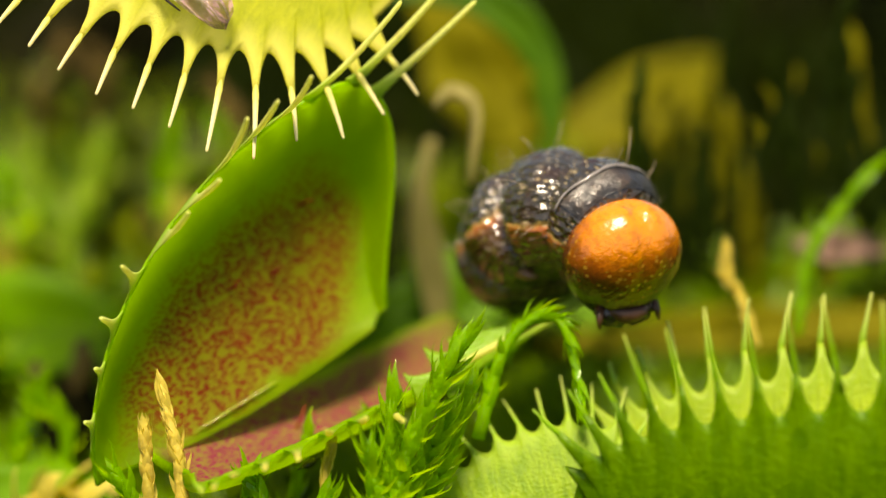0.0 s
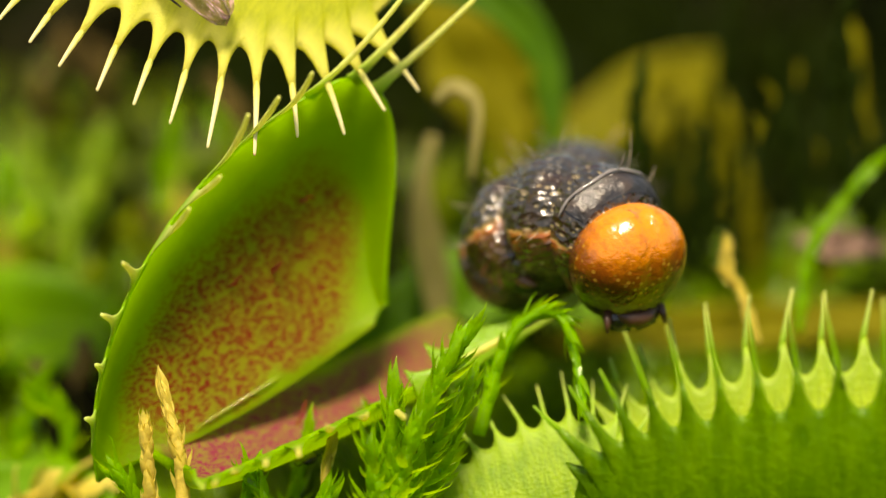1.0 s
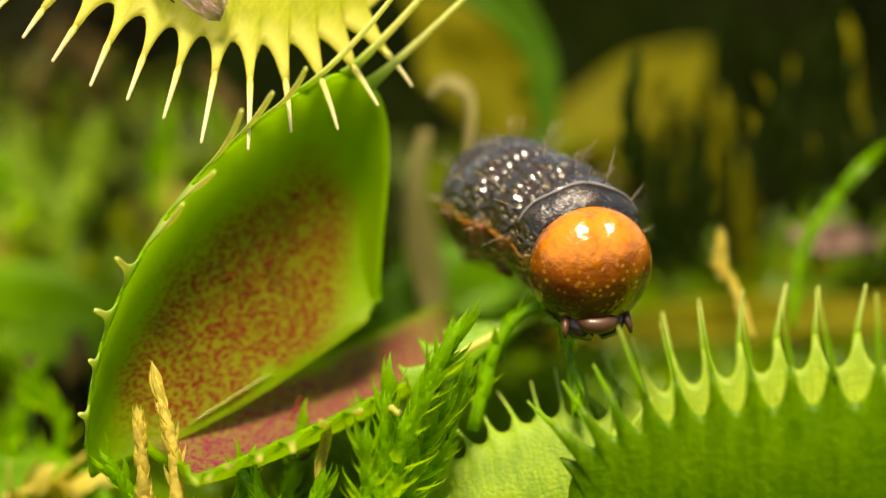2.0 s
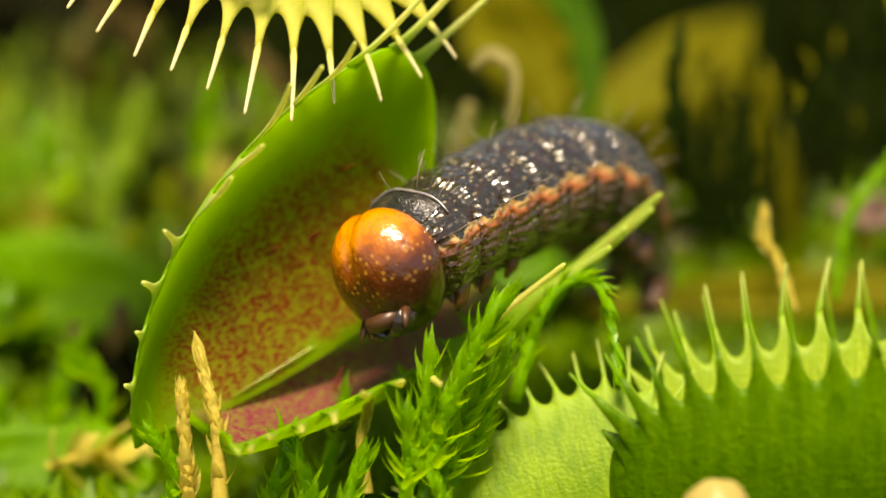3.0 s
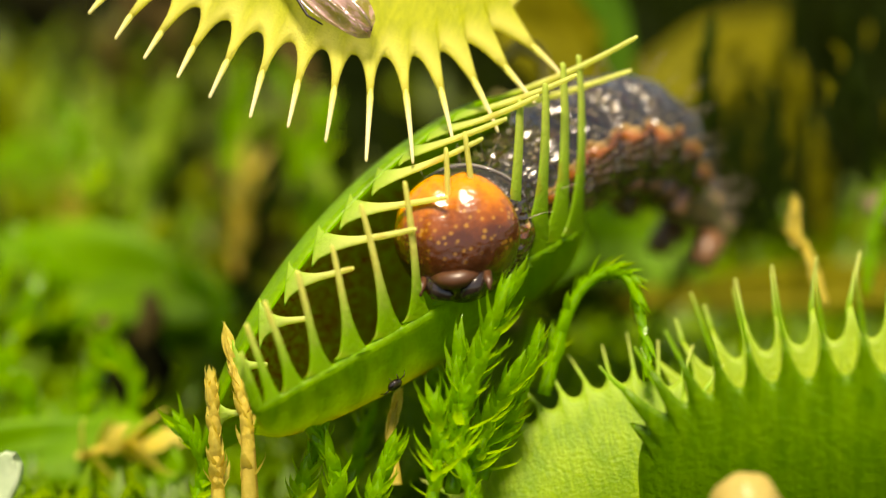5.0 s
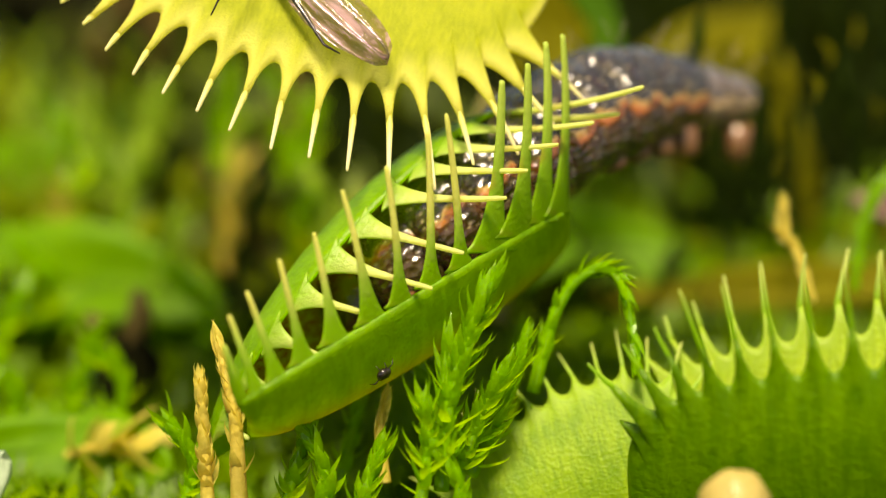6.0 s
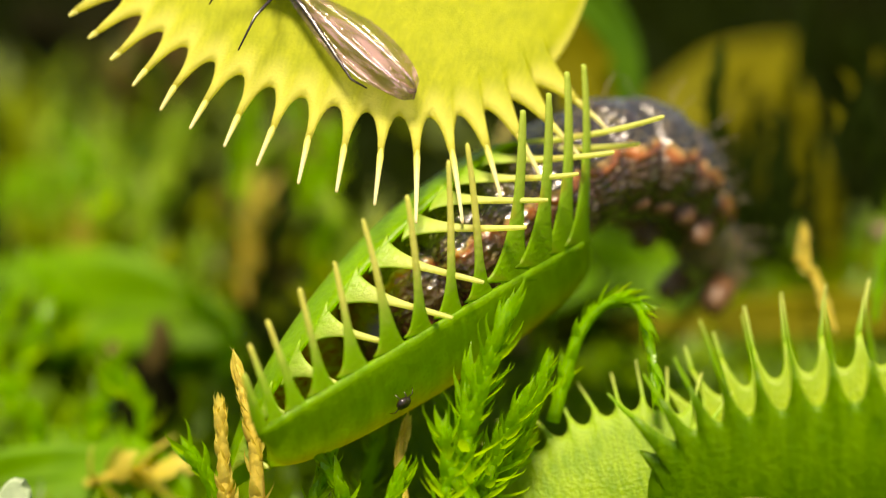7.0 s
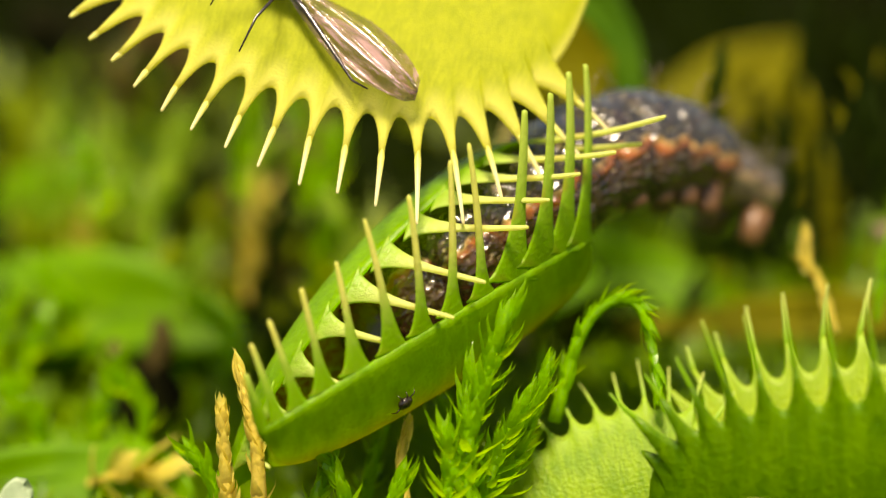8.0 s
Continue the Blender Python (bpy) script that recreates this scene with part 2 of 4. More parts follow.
# near-black peat tone that carries deep shade in its colour
def shade_peat_material():
    k = Mat("shade_dark_peat")
    v = k.coord()
    a, b = k.noise(v, 120, 6, 0.65), k.noise(v, 1500, 4)
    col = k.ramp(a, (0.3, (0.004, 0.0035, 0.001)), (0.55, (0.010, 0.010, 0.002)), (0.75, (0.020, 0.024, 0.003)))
    return k.finish(col, 0.85, k.bump(k.math("ADD", a, k.math("MULTIPLY", b, 0.4)), 0.9, 0.003), spec=0.05)


SHADE_PEAT = shade_peat_material()


def hide_material(name, r, back, flank, belly, line):
    """Skin of one body ring: dark back, broken orange line on the flank, brown belly; shiny warts."""
    k = Mat(name)
    v = k.coord()
    c = k.n("ShaderNodeSeparateXYZ")
    k.put(c, 0, v)
    z = k.math("DIVIDE", c.outputs[2], r)
    z = k.math("ADD", z, k.math("MULTIPLY", k.math("SUBTRACT", k.noise(v, 330, 4, 0.65), 0.5), 0.9))
    base = k.ramp(k.math("MULTIPLY_ADD", z, 0.5, 0.5), (0.14, belly), (0.38, flank), (0.45, line), (0.50, (0.42, 0.27, 0.09)), (0.525, back), (0.95, back))
    base = k.mix(k.math("MULTIPLY", k.step(k.noise(v, 800, 4), 0.48, 0.62), 0.75), base, tuple(x * 0.35 for x in flank))
    flecks = k.coord("Object", (0.45, 1.0, 1.0))
    spot = k.math("MULTIPLY", k.math("SUBTRACT", 1.0, k.step(k.voronoi(flecks, 2300), 0.14, 0.30)), k.step(k.noise(v, 500, 2), 0.36, 0.54))
    base = k.mix(k.math("MULTIPLY", spot, 0.75), base, (0.34, 0.27, 0.15))
    mott = k.noise(v, 2200, 4)
    base = k.mix(k.math("MULTIPLY", k.step(mott, 0.55, 0.75), 0.45), base, (0.2, 0.17, 0.13))
    h = k.math("ADD", k.math("MULTIPLY", k.voronoi(flecks, 2300), 0.9), k.math("MULTIPLY", k.noise(v, 1500, 2), 0.5))
    return k.finish(base, 0.25, k.bump(h, 0.6, 0.0004), coat=1.0)


def head_material():
    k = Mat("head_capsule")
    v = k.coord()
    c = k.n("ShaderNodeSeparateXYZ")
    k.put(c, 0, v)
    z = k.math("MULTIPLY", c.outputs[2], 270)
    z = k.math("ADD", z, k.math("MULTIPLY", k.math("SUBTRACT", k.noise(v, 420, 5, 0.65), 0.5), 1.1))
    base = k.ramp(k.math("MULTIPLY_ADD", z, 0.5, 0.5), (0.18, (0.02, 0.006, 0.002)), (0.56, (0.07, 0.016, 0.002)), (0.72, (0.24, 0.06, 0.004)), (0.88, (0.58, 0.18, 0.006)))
    net = k.step(k.noise(v, 1300, 4), 0.50, 0.66)
    base = k.mix(k.math("MULTIPLY", net, 0.35), base, (0.09, 0.022, 0.002))
    band = k.math("MULTIPLY", k.step(z, -0.5, 0.1), k.math("SUBTRACT", 1.0, k.step(z, 0.35, 0.7)))
    gold = k.math("MULTIPLY", k.math("SUBTRACT", 1.0, k.step(k.voronoi(v, 1900), 0.18, 0.34)), band)
    base = k.mix(k.math("MULTIPLY", gold, 0.5), base, (0.46, 0.24, 0.03))
    return k.finish(base, 0.24, k.bump(k.noise(v, 1700, 3), 0.35, 0.0003), coat=0.7)


BODY_R = 4.55
HIDE = hide_material("caterpillar_hide", BODY_R * MM, (0.022, 0.018, 0.011), (0.075, 0.030, 0.009), (0.045, 0.030, 0.010), (0.30, 0.080, 0.008))
HIDE_TAIL = hide_material("caterpillar_tail_hide", BODY_R * MM, (0.10, 0.08, 0.07), (0.30, 0.20, 0.12), (0.16, 0.08, 0.03), (0.45, 0.3, 0.2))
HEAD = head_material()
LIP = Mat("caterpillar_mouth").finish((0.06, 0.022, 0.006), 0.45, coat=0.1)
LEGM = Mat("caterpillar_leg").finish((0.13, 0.05, 0.014), 0.3, coat=0.4)
PROLEG = Mat("caterpillar_proleg").finish((0.14, 0.065, 0.025), 0.4, coat=0.2)
HAIR = Mat("caterpillar_hair").finish((0.26, 0.21, 0.15), 0.4)
def shield_material():
    k = Mat("neck_shield_black")
    n = k.noise(k.coord(), 700, 5, 0.65)
    return k.finish(k.mix(k.step(n, 0.45, 0.7), (0.012, 0.011, 0.012), (0.05, 0.035, 0.025)), 0.3, k.bump(n, 0.7, 0.0006), coat=0.5)


SHIELD = shield_material()
COLLAR_GLINT = Mat("collar_glint").finish((0.17, 0.155, 0.15), 0.14, coat=0.9)
DARK = Mat("dark_chitin").finish((0.02, 0.013, 0.01), 0.25, coat=0.5)


# ---- mesh helpers ----
def part(name, bm, mats, parent=None, label="", smooth=True):
    me = bpy.data.meshes.new(name)
    bm.to_mesh(me)
    bm.free()
    for m in mats if isinstance(mats, (list, tuple)) else (mats,):
        me.materials.append(m)
    if smooth:
        me.polygons.foreach_set("use_smooth", [True] * len(me.polygons))
    ob = new(name, me)
    ob.parent = parent
    if label:
        ob["label"] = label
    return ob


def share(name, mesh, parent, m, label=""):
    ob = new(name, mesh)
    ob.parent = parent
    ob.matrix_basis = m
    if label:
        ob["label"] = label
    return ob


def thing(name, m, label, category, group="", kind=""):
    ob = new(name)
    ob.empty_display_size = 0.002
    ob.matrix_basis = m
    return tagged(ob, label, category, group, kind)


def tube(bm, pts, radii, sides=8, flat=1.0, up=None, mat=0, cap=True):
    """A round or flattened tube through points; flat squeezes it along up."""
    rings = []
    pts = [Vector(p) for p in pts]
    side = None
    for i, p in enumerate(pts):
        d = (pts[min(i + 1, len(pts) - 1)] - pts[max(i - 1, 0)]).normalized()
        ref = Vector(up) if up is not None else Vector((0.13, 0.31, 0.94))
        if side is None:
            side = d.cross(ref)
            if side.length < 1e-4:
                side = d.cross(Vector((1, 0, 0)))
        side = (side - d * side.dot(d)).normalized()
        other = side.cross(d)
        r = radii[i]
        rings.append([bm.verts.new(p + (side * math.cos(a) + other * (math.sin(a) * flat)) * r) for a in (2 * math.pi * j / sides for j in range(sides))])
    for a, b in zip(rings, rings[1:]):
        for j in range(sides):
            f = bm.faces.new((a[j], a[(j + 1) % sides], b[(j + 1) % sides], b[j]))
            f.material_index = mat
    if cap:
        bm.faces.new(rings[0][::-1]).material_index = mat
        bm.faces.new(rings[-1]).material_index = mat


def curve_pts(ctrl, n):
    """Catmull-Rom through the control points."""
    c = [Vector(p) for p in ctrl]
    c = [c[0] * 2 - c[1], *c, c[-1] * 2 - c[-2]]
    out = []
    for i in range(n):
        s = i / (n - 1) * (len(c) - 3)
        k = min(int(s), len(c) - 4)
        f = s - k
        a, b, d, e = c[k:k + 4]
        out.append(0.5 * (2 * b + (d - a) * f + (2 * a - 5 * b + 4 * d - e) * f * f + (3 * b - a - 3 * d + e) * f ** 3))
    return out


def sheet(bm, fn, nu, nv, thick, uvs=None, mats=(0, 0)):
    """A leaf of some thickness: fn(u, v) gives its place and its inward normal."""
    lay = bm.loops.layers.uv.get("zone") or bm.loops.layers.uv.new("zone")
    top, low = [], []
    for i in range(nu + 1):
        rt, rl = [], []
        for j in range(nv + 1):
            p, n = fn(i / nu, j / nv)
            t = thick * (0.35 + 0.65 * math.sin(math.pi * min(1, max(0.06, (nv - j) / nv * 1.4 + 0.12)) / 2))
            rt.append(bm.verts.new(p + n * t * 0.5))
            rl.append(bm.verts.new(p - n * t * 0.5))
        top.append(rt)
        low.append(rl)

    def quad(vs, ij, mat):
        try:
            f = bm.faces.new(vs)
        except ValueError:
            return
        f.material_index = mat
        for lp, (i, j) in zip(f.loops, ij):
            lp[lay].uv = (i / nu, j / nv)

    for i in range(nu):
        for j in range(nv):
            ij = ((i, j), (i + 1, j), (i + 1, j + 1), (i, j + 1))
            quad([top[a][b] for a, b in ij], ij, mats[0])
            quad([low[a][b] for a, b in ij[::-1]], ij[::-1], mats[1])
    edge = [(i, nv) for i in range(nu + 1)]
    for a, b in zip(edge, edge[1:]):
        quad([top[a[0]][a[1]], top[b[0]][b[1]], low[b[0]][b[1]], low[a[0]][a[1]]], (a, b, b, a), mats[1])
    for e in ((0, 1), (nu, -1)):
        for j in range(nv):
            a, b = (e[0], j), (e[0], j + 1)
            quad([top[a[0]][a[1]], top[b[0]][b[1]], low[b[0]][b[1]], low[a[0]][a[1]]], (a, b, b, a), mats[1])


# ---- traps ----
class Lobe:
    """One lobe of a trap in its hinge's space: x along the hinge, -y towards the rim, inward normal inward * z. web: height of the flared foot under each tooth."""

    def __init__(self, length, height, over, cup, inward, count, web=2.0, power=0.8, skew=0.0, tilt=0.0, lip=0.54, root=0.0, bare=0.0, belly=0.0, seam=1.0, tip=1.0):
        self.length, self.height, self.over, self.cup, self.inward = length, height, over, cup, inward
        self.count, self.web, self.power, self.skew, self.tilt, self.lip, self.root, self.bare, self.belly, self.seam, self.tip = count, web, power, skew, tilt, lip, root, bare, belly, seam, tip

    def rim(self, u):
        th = math.pi * (1 - u)
        c = math.cos(th)
        x = self.length / 2 + (self.length / 2 + self.over[c > 0]) * c + self.skew * math.sin(th)
        h = self.height * max(0.0, math.sin(th)) ** self.power * (1 + self.tilt * c)
        return x, h

    def foot(self, u):
        """How far the rim rises towards the nearest tooth."""
        k = u * self.count
        if not 0.5 < k < self.tip * self.count - 0.5 or k < self.bare * self.count - 0.5:
            return 0.0
        y = abs(k - round(k)) * 2
        y = 1 - max(0.0, (y - 0.17) / 0.83)
        return self.web * (1 - math.sqrt(max(0.0, 1 - y * y)))

    def at(self, u, v):
        x1, h1 = self.rim(u)
        x0 = self.length * u * self.seam
        q = max(0.0, v)
        h = h1 * v
        x = x0 + (x1 - x0) * q ** 0.8
        if v > 0.8:
            a, b = self.rim(min(1, u + 0.012)), self.rim(max(0, u - 0.012))
            n = Vector((-(a[1] - b[1]), a[0] - b[0]))
            if n.length > 1e-6:
                n.normalize()
                rise = self.foot(u) * ((v - 0.8) / 0.2) ** 1.5
                x += n.x * rise
                h += n.y * rise
        arch = math.sin(math.pi * u) ** 0.5
        z = -self.inward * self.cup * arch * (math.sin(math.pi * min(1, q) * 0.62) ** 0.9)
        z += self.inward * self.lip * self.cup * arch * q ** 5
        if self.belly:
            z = -self.inward * arch * (self.belly * max(0.0, math.sin(math.pi * min(1, q))) ** 0.85 + 0.2 * q)
        return Vector((x, -h, z)) * MM

    def normal(self, u, v):
        e = 0.01
        a = self.at(min(1, u + e), v) - self.at(max(0, u - e), v)
        b = self.at(u, min(1, v + e)) - self.at(u, max(self.root, v - e))
        n = a.cross(b)
        if n.length < 1e-12:
            return Vector((0, 0, self.inward))
        n.normalize()
        return n if n.z * self.inward > 0 else -n

    def mesh(self, name, mats, parent, nu=0, nv=26, thick=0.55, label=""):
        bm = bmesh.new()
        nu = nu or self.count * 22
        lo = self.root

        def place(u, v):
            u, v = 0.004 + 0.992 * u, lo + (1 - lo) * v
            return self.at(u, v), self.normal(u, v)

        sheet(bm, place, nu, nv, thick * MM, mats=(0, 1))
        return part(name, bm, mats, parent, label)

    def tooth_seats(self):
        """Place, rim direction and outward direction of each tooth."""
        for i in range(1, self.count):
            u = i / self.count
            if u < self.bare:
                continue
            p = self.at(u, 1.0)
            run = (self.at(u + 0.01, 1.0) - self.at(u - 0.01, 1.0)).normalized()
            n = self.normal(u, 0.97)
            out = run.cross(n).normalized()
            if out.dot(p - self.at(u, 0.9)) < 0:
                out = -out
            yield u, p, run, out, n


def tooth_mesh(name, length, shaft, foot, mat, hook=0.10, thick=0.24, flare=0.0):
    """A spine along x: its foot flares in y to meet the next one, its shaft tapers and hooks slightly towards z."""
    bm = bmesh.new()
    rings = []
    root = 1.6 * min(1.0, (length / 4.5) ** 2)
    steps = (-root, -0.45 * root, -0.15 * root, 0.15) + tuple(length * k for k in (0.15, 0.3, 0.45, 0.6, 0.75, 0.88, 0.96, 0.99, 1.0))
    if flare:
        deep = min(3.6, 0.5 * length) if flare < 1.25 else 0.58 * length
        steps = (-0.12,) + tuple(deep * k for k in (0.0, 0.04, 0.1, 0.18, 0.28, 0.4, 0.54, 0.7, 0.85, 1.0)) + tuple(deep + (length - deep) * k for k in (0.2, 0.4, 0.6, 0.8, 0.93, 0.985, 1.0))
    end = length
    for x in steps:
        s = max(0.0, x / end)
        w = shaft * (1 - 0.55 * s) + max(0.0, foot - shaft) * 0.1 * math.exp(-max(0.0, x) / 0.5)
        if flare:
            w = shaft * (1 - 0.55 * s) + (flare - shaft) * (1 - math.sqrt(1 - (1 - min(1, max(0, x) / deep)) ** 2))
        w *= 1.0 if s < 0.97 else (0.8 if s < 0.995 else 0.3)
        t = min(w, thick * (1 - 0.35 * s) * (1.0 if s < 0.995 else 0.4))
        if flare:
            t *= 0.42 + 0.58 * min(1, max(0, x) / deep)
        if x < 0.1 and not flare:
            t, w = t * (0.3 + 0.7 * (x + root) / (root + 0.1)), w * 0.8
        z = hook * end * s * s
        rings.append([bm.verts.new(Vector((x, w * math.cos(a), z + t * math.sin(a))) * MM) for a in (2 * math.pi * q / 10 for q in range(10))])
    for a, b in zip(rings, rings[1:]):
        for q in range(10):
            bm.faces.new((a[q], a[(q + 1) % 10], b[(q + 1) % 10], b[q]))
    bm.faces.new(rings[0][::-1])
    bm.faces.new(rings[-1])
    bmesh.ops.recalc_face_normals(bm, faces=bm.faces)
    me = bpy.data.meshes.new(name)
    bm.to_mesh(me)
    bm.free()
    me.materials.append(mat)
    me.polygons.foreach_set("use_smooth", [True] * len(me.polygons))
    return me


def hinge_rib(length, mat, parent, r=0.55, flat=1.0, thin=(0, 0, 1)):
    bm = bmesh.new()
    tube(bm, [Vector((length * s, 0, 0)) * MM for s in (-0.02, 0.1, 0.3, 0.5, 0.7, 0.9, 1.02)], [r * MM * k for k in (0.3, 0.8, 1, 1, 1, 0.9, 0.4)], 14, flat, thin)
    return part("midrib", bm, mat, parent, "glossy green midrib")


# the trap that shuts: hinge axis, place and lobes
AX = site_dir(0.82, 0.49, 0.30)
UPW = site_dir(-0.51, 0.86, 0.0)
TRAP_M = axes(site(-15.6, -12.6, 0.0), AX, UPW)
main_trap = thing("flytrap", TRAP_M, "green flytrap with red gland-dotted inside, open then shut on the caterpillar", "plant")
BACK = Lobe(17.16, 15.8, (5.95, -1.15), 3.81, -1, 22, 0.0, 0.706, 10.75, -0.12, lip=1.14, root=-0.03, seam=0.87)
FRONT = Lobe(25.97, 10.53, (1.36, -2.32), 2.5, 1, 16, 0.0, 0.095, -6.0, 0.029, belly=2.4)
back_lobe = BACK.mesh("back_lobe", (LEAF_IN, LEAF_OUT), main_trap, label="green lobe with dark red glands inside")
front_lobe = FRONT.mesh("front_lobe", (LEAF_IN_PINK, LEAF_OUT), main_trap, label="green lobe with pink-red glands inside")
BACK_OPEN = pose(-0.0011, -0.0007, 0.0006, -66.9, -0.9, 0.1)
# thin glossy strip added on the hinge, faced between sun and eye to flash
glint = hinge_rib(6.0, HINGE_GLINT, back_lobe, 0.07, 0.4, (TRAP_M @ BACK_OPEN).to_3x3().inverted() @ site_dir(-0.08, 0.72, -0.68))
glint.matrix_basis = pose(0.0015, -0.0005, -0.0003)


def make_teeth(lobe, ob, mat, longest, base, lean, spread, lengths=None, jitter=0.0, seed=1, flared=None, keep=None):
    """Teeth round a lobe's rim. spread: how far they turn from the lobe's plane to its inner side; lean: along the hinge."""
    out = []
    rnd = random.Random(seed)
    for i, (u, p, run, o, n) in enumerate(lobe.tooth_seats()):
        if keep and not keep(i, u):
            continue
        k = (math.sin(math.pi * (0.10 + 0.8 * u)) ** 0.8 if lengths is None else lengths(u)) * rnd.uniform(0.9, 1.08)
        gap = (lobe.at(min(1, u + 0.5 / lobe.count), 1.0) - lobe.at(max(0, u - 0.5 / lobe.count), 1.0)).length / MM
        wide = bool(flared and flared(u) > 0.9)
        me = tooth_mesh("tooth", longest * k, base * (1.7 if wide else 1), min(0.6, gap * 0.25), TOOTH_FAR if wide else mat, 0.10 + jitter * rnd.uniform(-1, 1), flare=min(2.6, gap * flared(u)) if flared else 0.0)
        lean_u = lean + jitter * rnd.uniform(-1, 1)
        sp = spread + jitter * rnd.uniform(-1, 1)
        t = share("tooth", me, ob, tooth_pose(p, o, n, sp, lean_u))
        out.append((t, u, p, run))
    return out


def tooth_pose(p, o, n, spread, lean):
    d = o * math.cos(spread) + n * math.sin(spread) + Vector((lean, 0, 0))
    return axes(p, d, (n * math.cos(spread) - o * math.sin(spread)))


def aimed(lobe_pose, p, run, way):
    """A tooth's pose in its lobe's space, its foot along the rim, pointing the way given in the site's frame."""
    d = (TRAP_M @ lobe_pose).to_3x3().inverted() @ site_dir(*way)
    return axes(p, d, d.cross(run))


def trigger_hairs(lobe, ob, spots, mat):
    for u, v in spots:
        bm = bmesh.new()
        p, n = lobe.at(u, v), lobe.normal(u, v)
        tip = p + n * 2.1 * MM + Vector((0.4, -0.5, 0)) * MM
        tube(bm, [p, p + n * 0.3 * MM, p.lerp(tip, 0.4), tip], [0.16 * MM, 0.11 * MM, 0.08 * MM, 0.02 * MM], 7)
        part("trigger_hair", bm, mat, ob, "fine red trigger hair")


teeth_back = make_teeth(BACK, back_lobe, TOOTH_PALE, 8.0, 0.33, 0.3, radians(80), lambda u: min(1, max(0.26, 4.2 * (u - 0.03))) + (0.25 if 0.46 < u < 0.58 else 0), 0.04, 2, lambda u: 0.52 if u < 0.46 else 0.62, lambda i, u: u < 0.46 or (i % 2 and u < 0.72))
teeth_front = make_teeth(FRONT, front_lobe, TOOTH, 9.0, 0.33, 0.12, radians(66), lambda u: min(1.0, 0.28 + 1.5 * max(0, u - 0.1)) + (0.18 if u > 0.7 else 0), 0.04, 3, lambda u: 0.52 if u < 0.7 else 0.95)
TRIGGER = leaf_material("trigger_hair_red", (0.35, 0.03, 0.02), (0.5, 0.06, 0.03), (0.5, 0.05, 0.02), 0.3)
trigger_hairs(BACK, back_lobe, ((0.34, 0.42), (0.44, 0.36), (0.5, 0.55)), TRIGGER)
trigger_hairs(FRONT, front_lobe, ((0.46, 0.3), (0.48, 0.42), (0.72, 0.3)), TRIGGER)

bm = bmesh.new()
bmesh.ops.create_uvsphere(bm, u_segments=14, v_segments=10, radius=0.42 * MM)
for v in bm.verts:
    v.co.x *= 1.35
    v.co.z *= 0.7
mite = thing("mite", pose(0, 0, 0), "tiny dark brown mite sitting on the trap", "mite")
part("body", bm, DARK, mite)
for k in range(6):
    bm = bmesh.new()
    a = Vector(((k % 3 - 1) * 0.28, 0.3 if k < 3 else -0.3, 0))
    tube(bm, [a * MM, a * 2.0 * MM, (a * 2.6 - Vector((0, 0, 0.25))) * MM], [0.05 * MM, 0.04 * MM, 0.02 * MM], 5)
    part("leg", bm, DARK, mite)

# the yellow trap above, hanging rim down
UP_X = site_dir(0.93, -0.36, 0.05)
UP_Z = site_dir(0.05, 0.48, -0.87)
upper_trap = thing("flytrap", axes(site(-27.17, 34.66, 7.45), UP_X, UP_Z) @ pose(0, 0, 0, -0.22, -1.11, -2.43), "bright yellow-green flytrap with pale cream teeth hanging above", "plant")
UPPER = Lobe(26.47, 19.14, (2.9, 3.27), 3.2, -1, 25, 2.9, 0.481, -1.38, 0.103, lip=0.05, tip=0.92)
upper_lobe = UPPER.mesh("front_lobe", (LEAF_YELLOW, LEAF_YELLOW), upper_trap, label="fuzzy yellow lobe")
hinge_rib(24, LEAF_YELLOW, upper_trap)
make_teeth(UPPER, upper_lobe, TOOTH_CREAM, 4.5, 0.21, 0.0, radians(-4), lambda u: 0.14 + 0.56 * min(1, max(0, (u - 0.3) / 0.25)) + 0.32 * math.exp(-((u - 0.70) / 0.05) ** 2) - 0.15 * max(0, min(1, (u - 0.84) * 12)), 0.07, 4, None, lambda i, u: u < 0.9)

# a dead gnat stuck to its face
WING = wing_material()
gnat = thing("gnat", pose(0, 0, 0), "small dead gnat with a folded iridescent wing, stuck on the trap", "insect")
gnat.parent = None


def wing_mesh(length, width):
    """A folded wing: pleated blade with a thick front vein."""
    bm = bmesh.new()
    n, m = 26, 16
    rows = []
    for i in range(n + 1):
        s = i / n
        half = width * (0.16 + 0.84 * min(1, s * 2.0) ** 0.8) * math.sqrt(max(0.0, 1 - max(0, (s - 0.55) / 0.45) ** 2.2)) * 0.5
        rows.append([bm.verts.new(Vector((s * length, (2 * j / m - 1) * half - 0.25 * width * s, 0.42 * math.sin(j * 1.2 + s * 1.5) * (0.3 + s) + 0.4 * (1 - abs(2 * j / m - 1) ** 2))) * MM) for j in range(m + 1)])
    for a, b in zip(rows, rows[1:]):
        for j in range(m):
            bm.faces.new((a[j], b[j], b[j + 1], a[j + 1]))
    return bm


part("wing", wing_mesh(11.0, 3.9), WING, gnat, "clear pleated wing with rainbow sheen")
bm = bmesh.new()
tube(bm, [Vector(p) * MM for p in ((-0.4, -0.3, 0.5), (2, -0.9, 0.45), (5, -2.0, 0.4), (7.4, -2.9, 0.3), (8.5, -2.7, 0.25))], [0.22 * MM, 0.2 * MM, 0.15 * MM, 0.09 * MM, 0.05 * MM], 6)
part("wing_vein", bm, DARK, gnat)
bm = bmesh.new()
